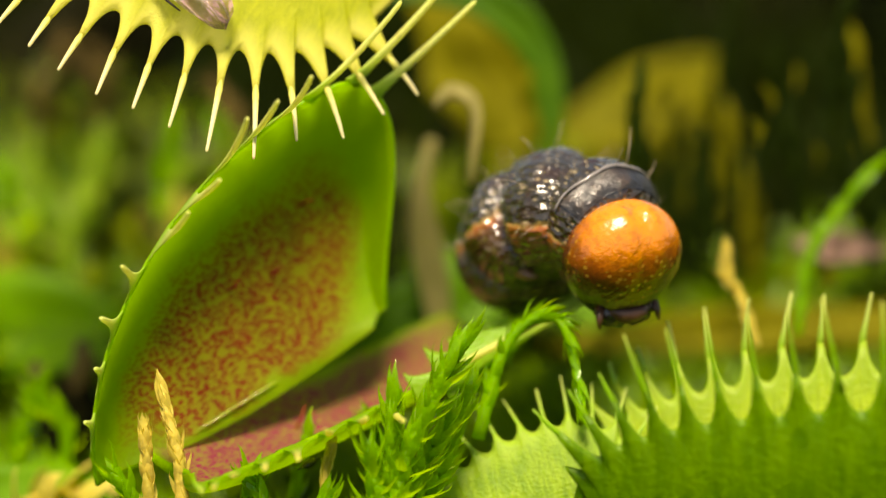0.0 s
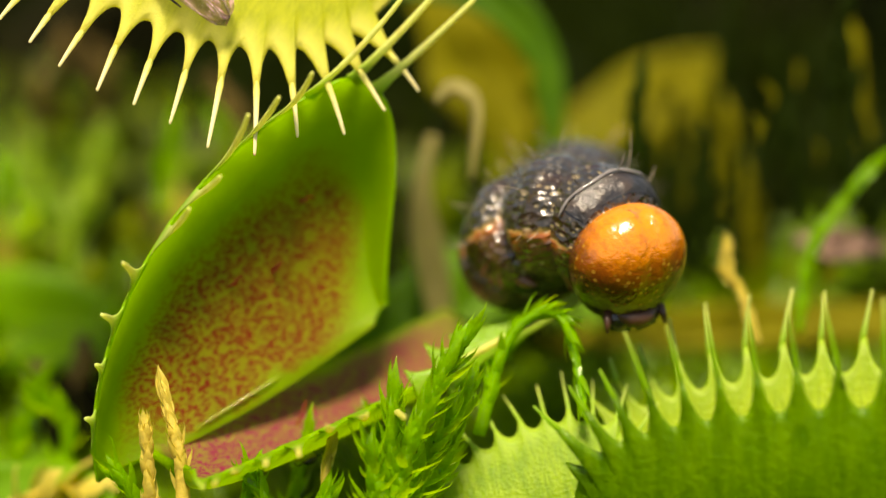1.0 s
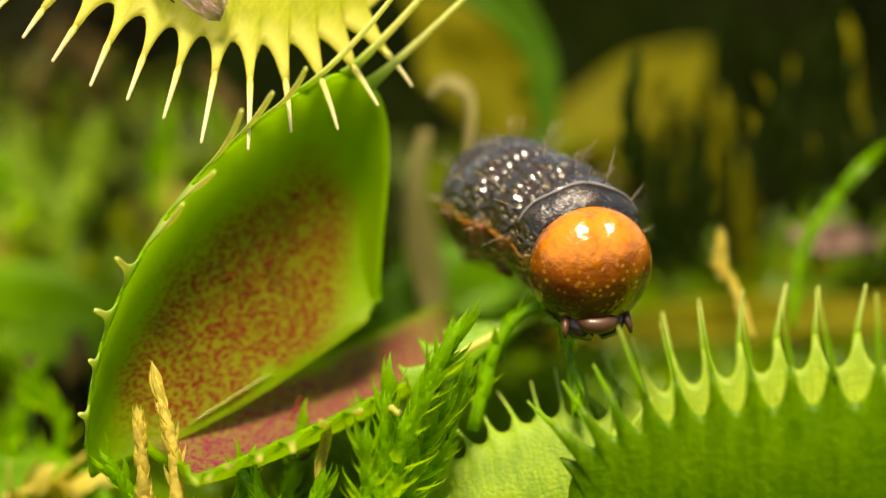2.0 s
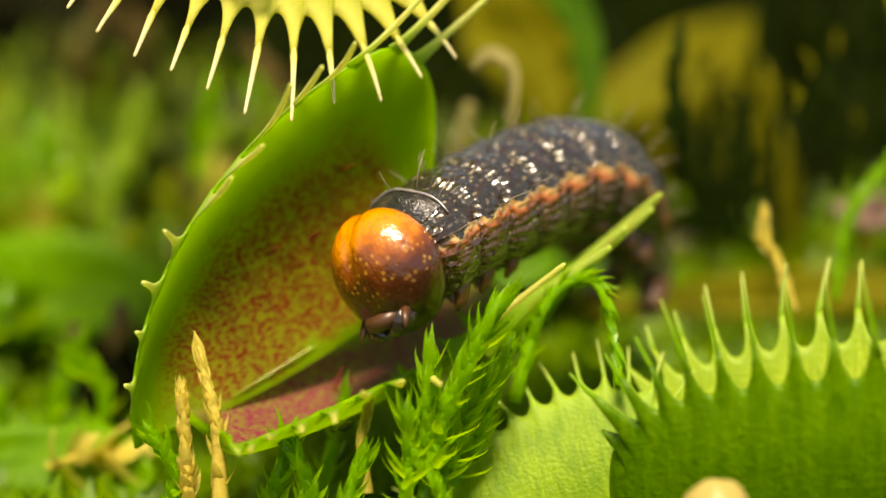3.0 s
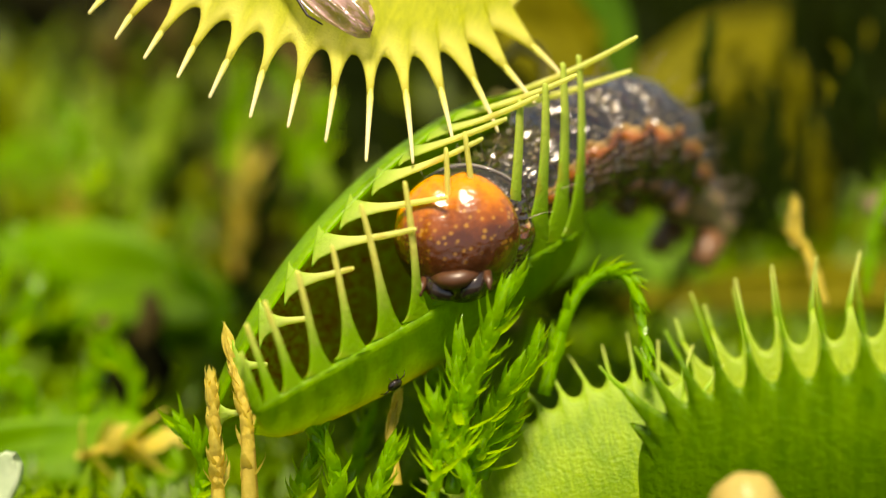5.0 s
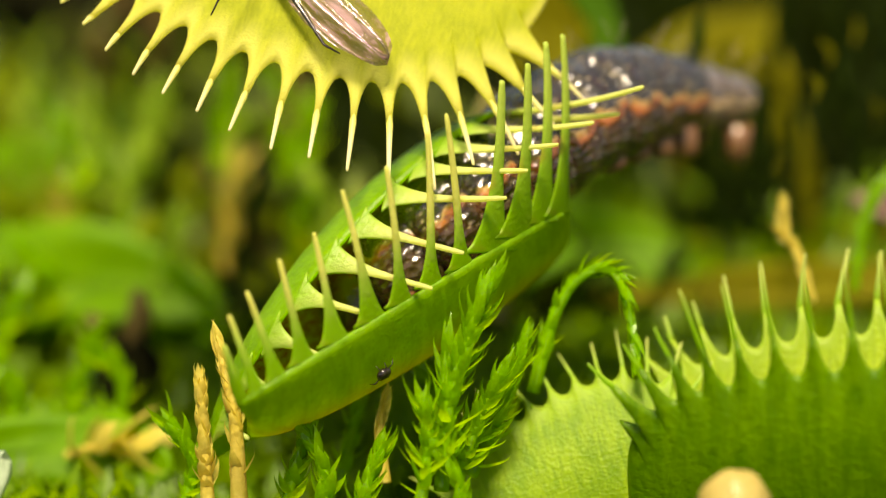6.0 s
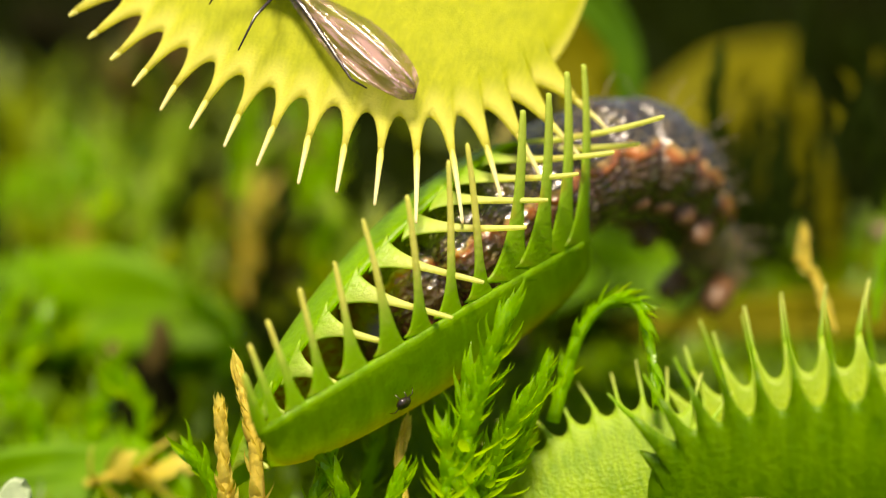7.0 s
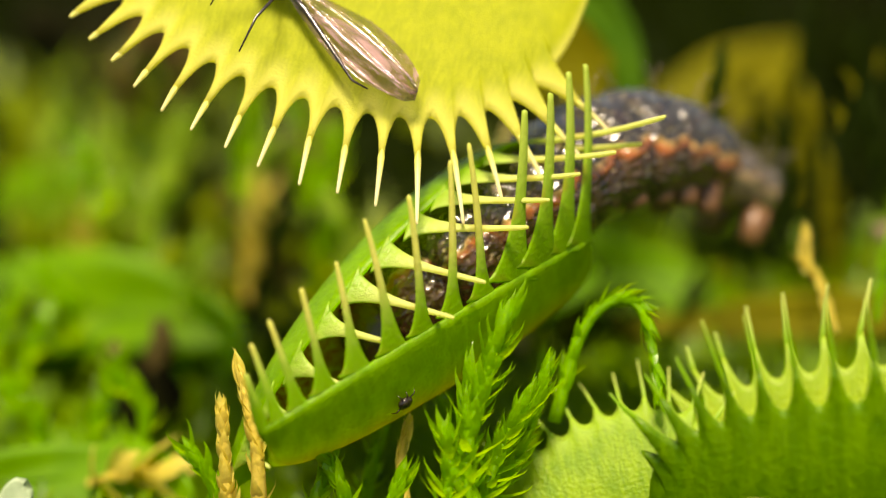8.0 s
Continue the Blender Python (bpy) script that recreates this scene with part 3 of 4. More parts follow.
tube(bm, [Vector(p) * MM for p in ((-3.4, 0.4, 0.5), (-2.6, 0.2, 0.9), (-1.4, 0, 1.0), (-0.2, -0.1, 0.8), (1.2, -0.3, 0.5))], [0.5 * MM, 1.0 * MM, 1.15 * MM, 0.85 * MM, 0.3 * MM], 12)
part("thorax", bm, DARK, gnat)
for a, b in (((-0.6, -0.6, 0.4), (0.6, -4.2, 1.6)), ((-0.6, 0.6, 0.4), (1.2, 2.2, 1.2)), ((-1.6, -0.7, 0.4), (-3.0, -2.6, 1.3))):
    bm = bmesh.new()
    a, b = Vector(a), Vector(b)
    k = a.lerp(b, 0.45) + Vector((0.6, 0, 0.9))
    tube(bm, [a * MM, k * MM, b * MM, (b + Vector((0.7, -2.4, -0.5))) * MM], [0.14 * MM, 0.12 * MM, 0.09 * MM, 0.05 * MM], 6)
    part("leg", bm, DARK, gnat)
GNAT_SEAT = axes(UPPER.at(0.475, 0.675) - UPPER.normal(0.475, 0.675) * 1.3 * MM, Vector((0.90, -0.42, -0.02)), Vector((0, 0.1, 1)))

# the trap in the foreground
near_trap = thing("flytrap", axes(site(9.2, -23.3, -4.5), site_dir(1.0, 0.05, -0.12), site_dir(0, 1, 0.0)), "half-open bright green flytrap low in the moss", "plant")
NEAR_F = Lobe(31, 14.7, (0.5, 3.0), 2.4, 1, 22, 2.8, 0.25, lip=0.1, bare=0.12)
NEAR_B = Lobe(31, 15.6, (0.5, 3.0), 2.4, -1, 21, 2.4, 0.25, lip=0.1, bare=0.15)
near_front = NEAR_F.mesh("front_lobe", (NEAR_LEAF_SHADED, NEAR_LEAF_SHADED), near_trap, label="smooth green outer lobe")
near_front.matrix_basis = pose(0, 0, 0, -69, 0, 0)
near_back = NEAR_B.mesh("back_lobe", (LEAF_LIT, NEAR_LEAF_SHADED), near_trap, label="inner lobe in green lightened as if sunlit")
near_back.matrix_basis = pose(0.0008, 0, 0, -106, 0, 0)
hinge_rib(31, NEAR_LEAF_SHADED, near_trap)
make_teeth(NEAR_F, near_front, TOOTH, 3.9, 0.17, -0.1, radians(3), lambda u: 0.5 if u < 0.25 else 0.6 + 0.4 * math.sin(math.pi * u), 0.11, 6)
make_teeth(NEAR_B, near_back, TOOTH_PALE, 3.2, 0.2, 0.2, radians(6), lambda u: 0.5 if u < 0.25 else 0.6 + 0.4 * math.sin(math.pi * u), 0.14, 7)

small_trap = thing("flytrap", axes(site(-2.2, -26.2, -3.0), site_dir(0.96, 0.27, -0.03), site_dir(0, 1, 0.1)), "small pale green flytrap with short fine teeth", "plant")
SMALL = Lobe(17, 11.4, (1.4, 2.0), 2.6, 1, 21, 0.9, 0.62, tilt=0.25, lip=0.1)
small_lobe = SMALL.mesh("front_lobe", (LEAF_SMALL, LEAF_SMALL), small_trap)
small_lobe.matrix_basis = pose(0, 0, 0, -104, 0, 0)
hinge_rib(16, LEAF_SMALL, small_trap)
make_teeth(SMALL, small_lobe, TOOTH_PALE, 2.7, 0.13, -0.05, radians(6), lambda u: 1.0, 0.12, 8)

# ---- caterpillar ----
cat = thing("caterpillar", pose(0, 0, 0), "plump dark caterpillar with a shiny orange head and flank stripe", "caterpillar")
RINGS = 11


def ring_mesh(r, length):
    """One plump body ring along x with two folds and a row of warts."""
    bm = bmesh.new()
    n, m = 14, 28
    rows = []
    for i in range(n + 1):
        s = -1 + 2 * i / n
        k = (1 - abs(s) ** 3.0) ** 0.5
        k *= 1 - 0.05 * math.exp(-((s + 0.25) / 0.10) ** 2)
        row = []
        for j in range(m):
            a = 2 * math.pi * j / m
            rr = r * k * (1 + 0.03 * noise.noise(Vector((s * 2, math.cos(a) * 2, math.sin(a) * 2))))
            y, z = rr * math.cos(a), rr * math.sin(a) * 0.94
            if z < -0.7 * r:
                z = -0.7 * r + (z + 0.7 * r) * 0.6
            row.append(bm.verts.new(Vector((s * length / 2, y, z)) * MM))
        rows.append(row)
    for a, b in zip(rows, rows[1:]):
        for j in range(m):
            bm.faces.new((a[j], b[j], b[(j + 1) % m], a[(j + 1) % m]))
    bmesh.ops.remove_doubles(bm, verts=bm.verts, dist=1e-6)
    return bm


def head_mesh():
    bm = bmesh.new()
    bmesh.ops.create_icosphere(bm, subdivisions=4, radius=1.0)
    for v in bm.verts:
        x, y, z = v.co
        groove = 1 - 0.10 * math.exp(-(y / 0.12) ** 2) * max(0.0, min(1, (z + 0.25) * 1.6)) * (1 if x > -0.4 else 0)
        snout = 1 + 0.10 * math.exp(-((z + 0.6) / 0.3) ** 2) * max(0, x)
        v.co = Vector((x * 3.0 * snout * groove, y * 3.95 * (1 - 0.10 * max(0, -z)), z * 4.1 * groove)) * MM
    return bm


rings = []
for i in range(RINGS):
    s = i / (RINGS - 1)
    r = BODY_R * (0.92 + 0.12 * math.sin(math.pi * min(1, s * 1.1))) * (1.0 if s < 0.6 else 1 - 0.55 * ((s - 0.6) / 0.4) ** 1.3)
    ob = part("body_ring", ring_mesh(r, 6.0), HIDE if i < RINGS - 2 else HIDE_TAIL, cat)
    rings.append(ob)
    bm = bmesh.new()
    rnd = random.Random(40 + i)
    for k in range(7):
        a = math.pi * (0.02 + 0.96 * k / 6) + rnd.uniform(-0.08, 0.08)
        o = Vector((rnd.uniform(-1, 1), math.cos(a), math.sin(a)))
        base = Vector((o.x, o.y * r * 0.95, o.z * r * 0.9))
        tip = base + Vector((rnd.uniform(-0.7, 0.7), o.y, o.z)) * rnd.uniform(1.2, 2.4)
        tube(bm, [base * MM, (base.lerp(tip, 0.5) + Vector((0.1, 0, 0.1))) * MM, tip * MM], [0.04 * MM, 0.026 * MM, 0.009 * MM], 5)
    part("bristles", bm, HAIR, ob)
    if i in (0, 1, 2, 5, 6, 7, 8, 10):
        for sgn in (-1, 1):
            bm = bmesh.new()
            if i < 3:
                tube(bm, [Vector(p) * MM for p in ((0, sgn * 1.5, -1.9), (0.4, sgn * 2.0, -2.9), (0.9, sgn * 1.7, -3.8), (1.4, sgn * 1.3, -4.3))], [0.75 * MM, 0.6 * MM, 0.42 * MM, 0.12 * MM], 8)
            else:
                tube(bm, [Vector(p) * MM for p in ((0, sgn * 1.7, -1.6), (0, sgn * 2.0, -2.9), (0, sgn * 2.1, -3.7), (0, sgn * 2.1, -4.0))], [1.1 * MM, 0.95 * MM, 0.9 * MM, 0.6 * MM], 10)
            part("leg" if i < 3 else "proleg", bm, LEGM if i < 3 else PROLEG, ob)
bm = bmesh.new()
rows = []
for i in range(9):
    x = 0.5 + 1.5 * i / 8
    r0 = BODY_R * 0.92 * math.sqrt(1 - abs(x / 3.0) ** 3) + 0.10
    rows.append([bm.verts.new(Vector((x, r0 * math.cos(a), r0 * 0.94 * math.sin(a))) * MM) for a in (math.pi * (0.17 + 0.66 * j / 20) for j in range(21))])
for a, b in zip(rows, rows[1:]):
    for j in range(20):
        bm.faces.new((a[j], b[j], b[j + 1], a[j + 1]))
part("neck_shield", bm, SHIELD, rings[0], "smooth glossy black neck shield")
# pale broken ridge put in for the bright glint along the neck
bm = bmesh.new()
tube(bm, [Vector((0.42 + 0.12 * math.sin(7 * a), BODY_R * 0.945 * math.cos(a), BODY_R * 0.90 * math.sin(a))) * MM for a in (math.pi * (0.12 + 0.76 * j / 24) for j in range(25))], [(0.07 + 0.09 * abs(math.sin(1.1 * j)) * math.sin(math.pi * j / 24)) * MM for j in range(25)], 8)
part("glint_ridge", bm, COLLAR_GLINT, rings[0], "thin pale ridge standing in for the glint behind the neck shield")
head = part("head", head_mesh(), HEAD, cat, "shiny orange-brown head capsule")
for sgn in (-1, 1):
    bm = bmesh.new()
    tube(bm, [Vector(p) * MM for p in ((1.6, sgn * 1.4, -2.3), (2.3, sgn * 1.0, -3.0), (2.6, sgn * 0.3, -3.4))], [0.9 * MM, 0.7 * MM, 0.25 * MM], 8)
    part("mandible", bm, DARK, head)
bm = bmesh.new()
tube(bm, [Vector(p) * MM for p in ((2.2, -1.3, -2.2), (2.75, -0.6, -2.3), (2.85, 0, -2.35), (2.75, 0.6, -2.3), (2.2, 1.3, -2.2))], [0.35 * MM, 0.55 * MM, 0.6 * MM, 0.55 * MM, 0.35 * MM], 10)
part("upper_lip", bm, LIP, head, "dark brown upper lip")
for sgn in (-1, 1):
    bm = bmesh.new()
    tube(bm, [Vector(p) * MM for p in ((2.0, sgn * 1.9, -2.2), (2.6, sgn * 2.1, -2.7), (2.9, sgn * 2.15, -3.1))], [0.34 * MM, 0.22 * MM, 0.08 * MM], 7)
    part("antenna", bm, LIP, head)

# ---- ground and moss ----
bm = bmesh.new()
bmesh.ops.create_grid(bm, x_segments=140, y_segments=140, size=0.35)
for v in bm.verts:
    v.co.y += 0.12
    d = max(abs(v.co.x), abs(v.co.y - 0.12)) / 0.35
    v.co.z = (noise.noise(v.co * 30) * 0.006 + noise.noise(v.co * 110) * 0.003) * (1 - d ** 8)
outer = [e for e in bm.edges if e.is_boundary]
ext = bmesh.ops.extrude_edge_only(bm, edges=outer)
for v in [g for g in ext["geom"] if isinstance(g, bmesh.types.BMVert)]:
    v.co.x *= 60
    v.co.y = 0.12 + (v.co.y - 0.12) * 60
    v.co.z = 0
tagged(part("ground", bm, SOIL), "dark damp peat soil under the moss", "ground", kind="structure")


# overhanging dark bank, added to stand in for a deeply shaded background
bm = bmesh.new()
bmesh.ops.create_icosphere(bm, subdivisions=5, radius=1.0)
for v in bm.verts:
    k = 1 + 0.22 * noise.noise(v.co * 1.7) + 0.10 * noise.noise(v.co * 5.0) + 0.04 * noise.noise(v.co * 14)
    v.co = Vector((v.co.x * 30 * k, v.co.y * 22 * k - 0.55 * max(0.0, v.co.z) * 42 * k, v.co.z * 42 * k)) * MM
bank = tagged(part("shade_bank", bm, SHADE_PEAT), "near-black bank added to stand in for deep shade", "soil")
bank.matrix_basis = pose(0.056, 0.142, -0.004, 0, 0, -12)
# second dark hump, added in place of the shade on the far left
low_bank = tagged(new("shade_bank", bank.data), "low near-black hump added where the background lies in shade", "soil")
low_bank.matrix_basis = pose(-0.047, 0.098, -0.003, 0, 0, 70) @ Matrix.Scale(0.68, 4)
bm = bmesh.new()
bmesh.ops.create_icosphere(bm, subdivisions=2, radius=4 * MM)
for v in bm.verts:
    v.co *= 1 + 0.5 * noise.noise(v.co * 400)
clod = part("clod", bm, SHADE_PEAT, bank)
clod.matrix_basis = pose(-0.024, -0.012, 0.014)
rnd = random.Random(9)
for i in range(14):
    a, h = rnd.uniform(3.0, 5.4), rnd.uniform(0.1, 0.9)
    k = math.sqrt(1 - (h * 0.9) ** 2)
    share("clod", clod.data, bank, pose(0.030 * k * math.cos(a), 0.022 * k * math.sin(a), 0.040 * h, rnd.uniform(0, 360), rnd.uniform(0, 360), 0))
for i in range(8):
    a, h = rnd.uniform(3.0, 5.4), rnd.uniform(0.1, 0.8)
    k = math.sqrt(1 - (h * 0.9) ** 2)
    share("clod", clod.data, low_bank, pose(0.030 * k * math.cos(a), 0.022 * k * math.sin(a), 0.040 * h, rnd.uniform(0, 360), rnd.uniform(0, 360), 0))


def moss_bed(name, count, seed, region, height, leaf, mat, label, keep):
    """Many small moss shoots in one mesh, in clumps: keep(x, y, n) tells whether a shoot stands there."""
    rnd = np.random.RandomState(seed)
    per = 22
    x0, x1, y0, y1 = region
    V, F = [], []
    s = np.linspace(0.12, 1.0, per)
    for i in range(count):
        px, py = rnd.uniform(x0, x1), rnd.uniform(y0, y1)
        hh, lx, ly = rnd.uniform(*height), rnd.normal(0, 0.35), rnd.normal(0, 0.35)
        n = noise.noise(Vector((px * 0.045 + seed, py * 0.045, 0.3))) + 0.5 * noise.noise(Vector((px * 0.11, py * 0.11, seed)))
        if not keep(px, py, n):
            continue
        hh *= 0.75 + 0.6 * max(-0.4, min(0.8, n))
        a = s * per * 2.4 + rnd.uniform(0, 6)
        bx = px + lx * hh * s ** 1.6
        by = py + ly * hh * s ** 1.6
        bz = hh * s * 0.9 - 1.0
        dx, dy = np.cos(a), np.sin(a)
        L = leaf * (0.7 + 0.6 * rnd.rand(per)) * (1.1 - 0.5 * s)
        W = L * 0.26
        rise = 0.4 + 0.8 * s
        tip = np.stack([bx + dx * L, by + dy * L, bz + rise * L], 1)
        mid = np.stack([bx + dx * L * 0.5, by + dy * L * 0.5, bz + rise * L * 0.42], 1)
        base = np.stack([bx, by, bz], 1)
        sd = np.stack([-dy * W, dx * W, W * 0.25], 1)
        sd2 = np.stack([dy * W, -dx * W, W * 0.25], 1)
        k = len(V) * per * 4
        V.append(np.stack([base, mid + sd, tip, mid + sd2], 1).reshape(-1, 3))
        q = k + np.arange(per)[:, None] * 4
        F.append(np.concatenate([q + [[0, 1, 2]], q + [[0, 2, 3]]], 0))
    V = np.concatenate(V) * MM
    F = np.concatenate(F)
    me = bpy.data.meshes.new(name)
    me.from_pydata(V.tolist(), [], F.tolist())
    me.materials.append(mat)
    return tagged(new(name, me), label, "moss", kind="stuff")


moss_bed("moss_bed", 3200, 3, (-110, 110, 30, 330), (8, 20), 4.6, MOSS_BED, "carpet of yellow-green moss shoots in loose clumps", lambda x, y, n: n > (0.0 if y < 60 else 0.35 if y < 90 else 0.8) + (0 if x < 2 else 0.03 * (x - 2)))
moss_bed("moss_bed", 2600, 7, (-110, 130, 30, 330), (8, 30), 4.2, MOSS_FAR_SHADE, "moss shoots on damp peat, their green darkened in place of shade", lambda x, y, n: n < 0.25)
moss_bed("moss_bed", 1500, 5, (-45, 45, -16, 40), (3, 9), 2.2, MOSS_LOW, "low green moss shoots under the traps", lambda x, y, n: True)

moss_bed("moss_bed", 700, 11, (4, 40, 18, 62), (4, 11), 3.4, MOSS_LOW, "yellow-green moss carpet before the dark bank", lambda x, y, n: n > -0.25)


# ---- single moss shoots, each leaf a piece ----
def moss_leaf_mesh(name, length, width, mat):
    """A keeled, pointed leaf along x, hollow towards z."""
    bm = bmesh.new()
    rows = []
    for s, w in ((0, 0.55), (0.2, 0.95), (0.45, 1.0), (0.7, 0.6), (0.88, 0.22)):
        z = 0.35 * length * s * s
        rows.append([bm.verts.new(Vector((s * length, k * w * width * 0.5, z + abs(k) * 0.22 * w * width)) * MM) for k in (-1, -0.4, 0.4, 1)])
    tip = bm.verts.new(Vector((length, 0, 0.42 * length)) * MM)
    for a, b in zip(rows, rows[1:]):
        for j in range(3):
            bm.faces.new((a[j], b[j], b[j + 1], a[j + 1]))
    for j in range(3):
        bm.faces.new((rows[-1][j], tip, rows[-1][j + 1]))
    me = bpy.data.meshes.new(name)
    bm.to_mesh(me)
    bm.free()
    me.materials.append(mat)
    me.polygons.foreach_set("use_smooth", [True] * len(me.polygons))
    return me


def moss_shoot(ctrl, label, mat, leaf_len=2.2, count=40, stem_r=0.45, seed=0, open_angle=0.95, group="", slim=0.46):
    rnd = random.Random(seed)
    pts = curve_pts([site(*c) for c in ctrl], 40)
    root = pts[0].copy()
    ob = thing("moss_shoot", Matrix.Translation(root), label, "moss", group)
    bm = bmesh.new()
    tube(bm, [p - root for p in pts], [stem_r * MM * (1 - 0.6 * i / 39) for i in range(40)], 7)
    part("stem", bm, mat, ob)
    meshes = [moss_leaf_mesh("leaf", leaf_len * k, leaf_len * slim, mat) for k in (0.75, 1.0, 1.25)]
    for i in range(count):
        s = 0.04 + 0.95 * i / count
        k = min(38, int(s * 39))
        p = pts[k].lerp(pts[k + 1], s * 39 - k) - root
        d = (pts[min(39, k + 2)] - pts[max(0, k - 1)]).normalized()
        a = i * 2.4 + rnd.uniform(-0.3, 0.3)
        q = d.cross(Vector((0.3, 0.9, 0.2))).normalized()
        side = Matrix.Rotation(a, 3, d) @ q
        o = open_angle * rnd.uniform(0.7, 1.25) * (1 - 0.45 * s)
        way = d * math.cos(o) + side * math.sin(o)
        share("leaf", rnd.choice(meshes), ob, axes(p, way, d - side * 0.3))
    return ob


mover = moss_shoot(((-3.4, -17.5, -8), (-2.2, -12.5, -8), (-0.4, -8.6, -8), (1.0, -5.8, -7.5)), "bright green moss shoot standing before the trap", MOSS, 2.4, 84, 0.5, 11, 1.15, slim=0.30)
moss_shoot(((-3.0, -17.0, -7.5), (-3.2, -13.0, -7.5), (-3.0, -9.2, -7.5)), "short bright green moss shoot", MOSS, 2.2, 50, 0.45, 12, 1.1, slim=0.30)
moss_shoot(((-1.6, -17.0, -4), (0.2, -12.8, -4), (1.6, -8.8, -4)), "fresh green moss shoot beside the trap", MOSS, 2.1, 60, 0.42, 13, 1.1, slim=0.30)
moss_shoot(((-2.4, -17.0, -6), (-1.2, -13.5, -6), (0.2, -10.6, -6)), "bright green moss shoot with spreading leaf tips", MOSS, 2.2, 46, 0.42, 22, 1.2, slim=0.30)
moss_shoot(((-4.6, -18.0, -9), (-4.2, -15.0, -9), (-4.4, -12.4, -9)), "low bright green moss shoot with spreading leaf tips", MOSS, 2.2, 40, 0.42, 23, 1.2, slim=0.30)
moss_shoot(((2.2, -12, -1), (3.6, -7.0, -1), (5.2, -4.7, -1), (7.2, -4.4, -1.5), (8.2, -6.8, -2), (8.8, -10.5, -3)), "arched green moss shoot with drooping tip", MOSS, 1.8, 64, 0.45, 14, 0.85, slim=0.34)
moss_shoot(((-17.8, -18.4, -6), (-18.0, -15.3, -6), (-18.3, -11.5, -6)), "pale straw-coloured dead moss shoot", STRAW, 1.7, 40, 0.46, 15, 0.85)
moss_shoot(((-15.8, -18.4, -6.5), (-16.1, -13.3, -6.5), (-17.2, -8.8, -6)), "tall straw-coloured dead moss shoot", STRAW, 1.7, 54, 0.56, 16, 0.75)
moss_shoot(((-7.0, -17.5, -4), (-7.3, -14.5, -4), (-7.0, -12.6, -4)), "short brownish moss shoot under the trap", STRAW, 1.5, 28, 0.45, 17, 0.3)
moss_shoot(((21.0, -6.5, 8), (20.0, -3.5, 8), (19.2, -2.2, 8), (19.0, 0.2, 8)), "thin straw-coloured dry shoot", STRAW, 1.8, 16, 0.3, 18, 0.3)
moss_shoot(((24.5, -6.0, 14), (25.5, -0.5, 14), (28.0, 3.5, 14), (30.5, 6.0, 15)), "dark leaning moss shoot among the moss", MOSS, 2.2, 36, 0.35, 19, 0.5)
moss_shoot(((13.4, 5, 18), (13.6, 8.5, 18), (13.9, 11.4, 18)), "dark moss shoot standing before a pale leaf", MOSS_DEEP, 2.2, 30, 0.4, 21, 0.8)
for i, (u, v, w, h) in enumerate(((21, 5, 52, 3), (26, 2, 48, 3), (15, 4, 50, 3))):
    moss_shoot(((u, v - 2, w), (u - 0.5, v + h * 0.4, w), (u - 1.2, v + h, w)), "yellowish dry moss shoot in the far moss", DRY_LEAF, 3.4, 9, 0.3, 60 + i, 0.8, group="far dry shoots")
for i, (u, v, w, h) in enumerate(((-33.5, 6, 40, 3), (-30, 2, 40, 3), (-35, 0.5, 38, 4), (-22, 5, 42, 3), (-29, 7.5, 46, 3), (-21.5, 1.2, 36, 2.5), (-34, 3.5, 52, 3), (-40, 8, 50, 4))):
    moss_shoot(((u, v - 7, w), (u + 0.4, v - 2, w), (u + 1.0, v + h * 0.4, w)), "pale green moss shoot catching the sun", STRAW if i % 3 == 2 else MOSS_PALE, 3.2, 14, 0.35, 100 + i, 0.9, group="sunlit moss shoots")
rnd = random.Random(31)
for i in range(20):
    w = rnd.uniform(30, 56)
    k = (160 + w) / 160
    u, v, h = -rnd.uniform(9, 29) * k, rnd.uniform(-6, 11) * k, rnd.uniform(2, 4)
    moss_shoot(((u, v - 5, w), (u + 0.4, v - 1.5, w), (u + rnd.uniform(-1.5, 1.5), v + h * 0.4, w)), ("pale green moss shoot catching the sun", "sunlit green moss shoot at the back", "brownish withered moss shoot at the back")[i % 3], (MOSS_PALE, MOSS, ROT)[i % 3], rnd.uniform(2.4, 3.6), 12, 0.35, 200 + i, 1.0, group="moss shoots at the back")
for i, (u, v, w, h) in enumerate(((7.5, 10.5, 30, 2), (21, 9.5, 36, 3), (23.5, 8.0, 38, 3), (32, 13, 30, 3), (19, 7, 44, 3), (25, 3, 40, 3))):
    moss_shoot(((u, v - 7, w), (u - 0.5, v - 2, w), (u - 0.9, v + h * 0.4, w)), "olive moss shoot before the dark bank", DRY_LEAF, 2.8, 16, 0.35, 120 + i, 0.8, group="olive moss shoots")
for i, (u, v, w, h) in enumerate(((-11, -20, -7, 6), (-8.5, -20, -8, 5), (-2.8, -20, -9, 5), (-13, -19, -6, 5), (-19.5, -19, -4, 5), (-10, -18, 0, 6), (-4, -17, 2, 6), (0, -15, 4, 6))):
    moss_shoot(((u, v, w), (u + 0.6, v + h * 0.5, w), (u + (1.4 if i % 2 else -0.8), v + h, w)), "small green moss shoot in the shade below the traps", MOSS, 2.0, 26, 0.4, 30 + i, group="low moss shoots")


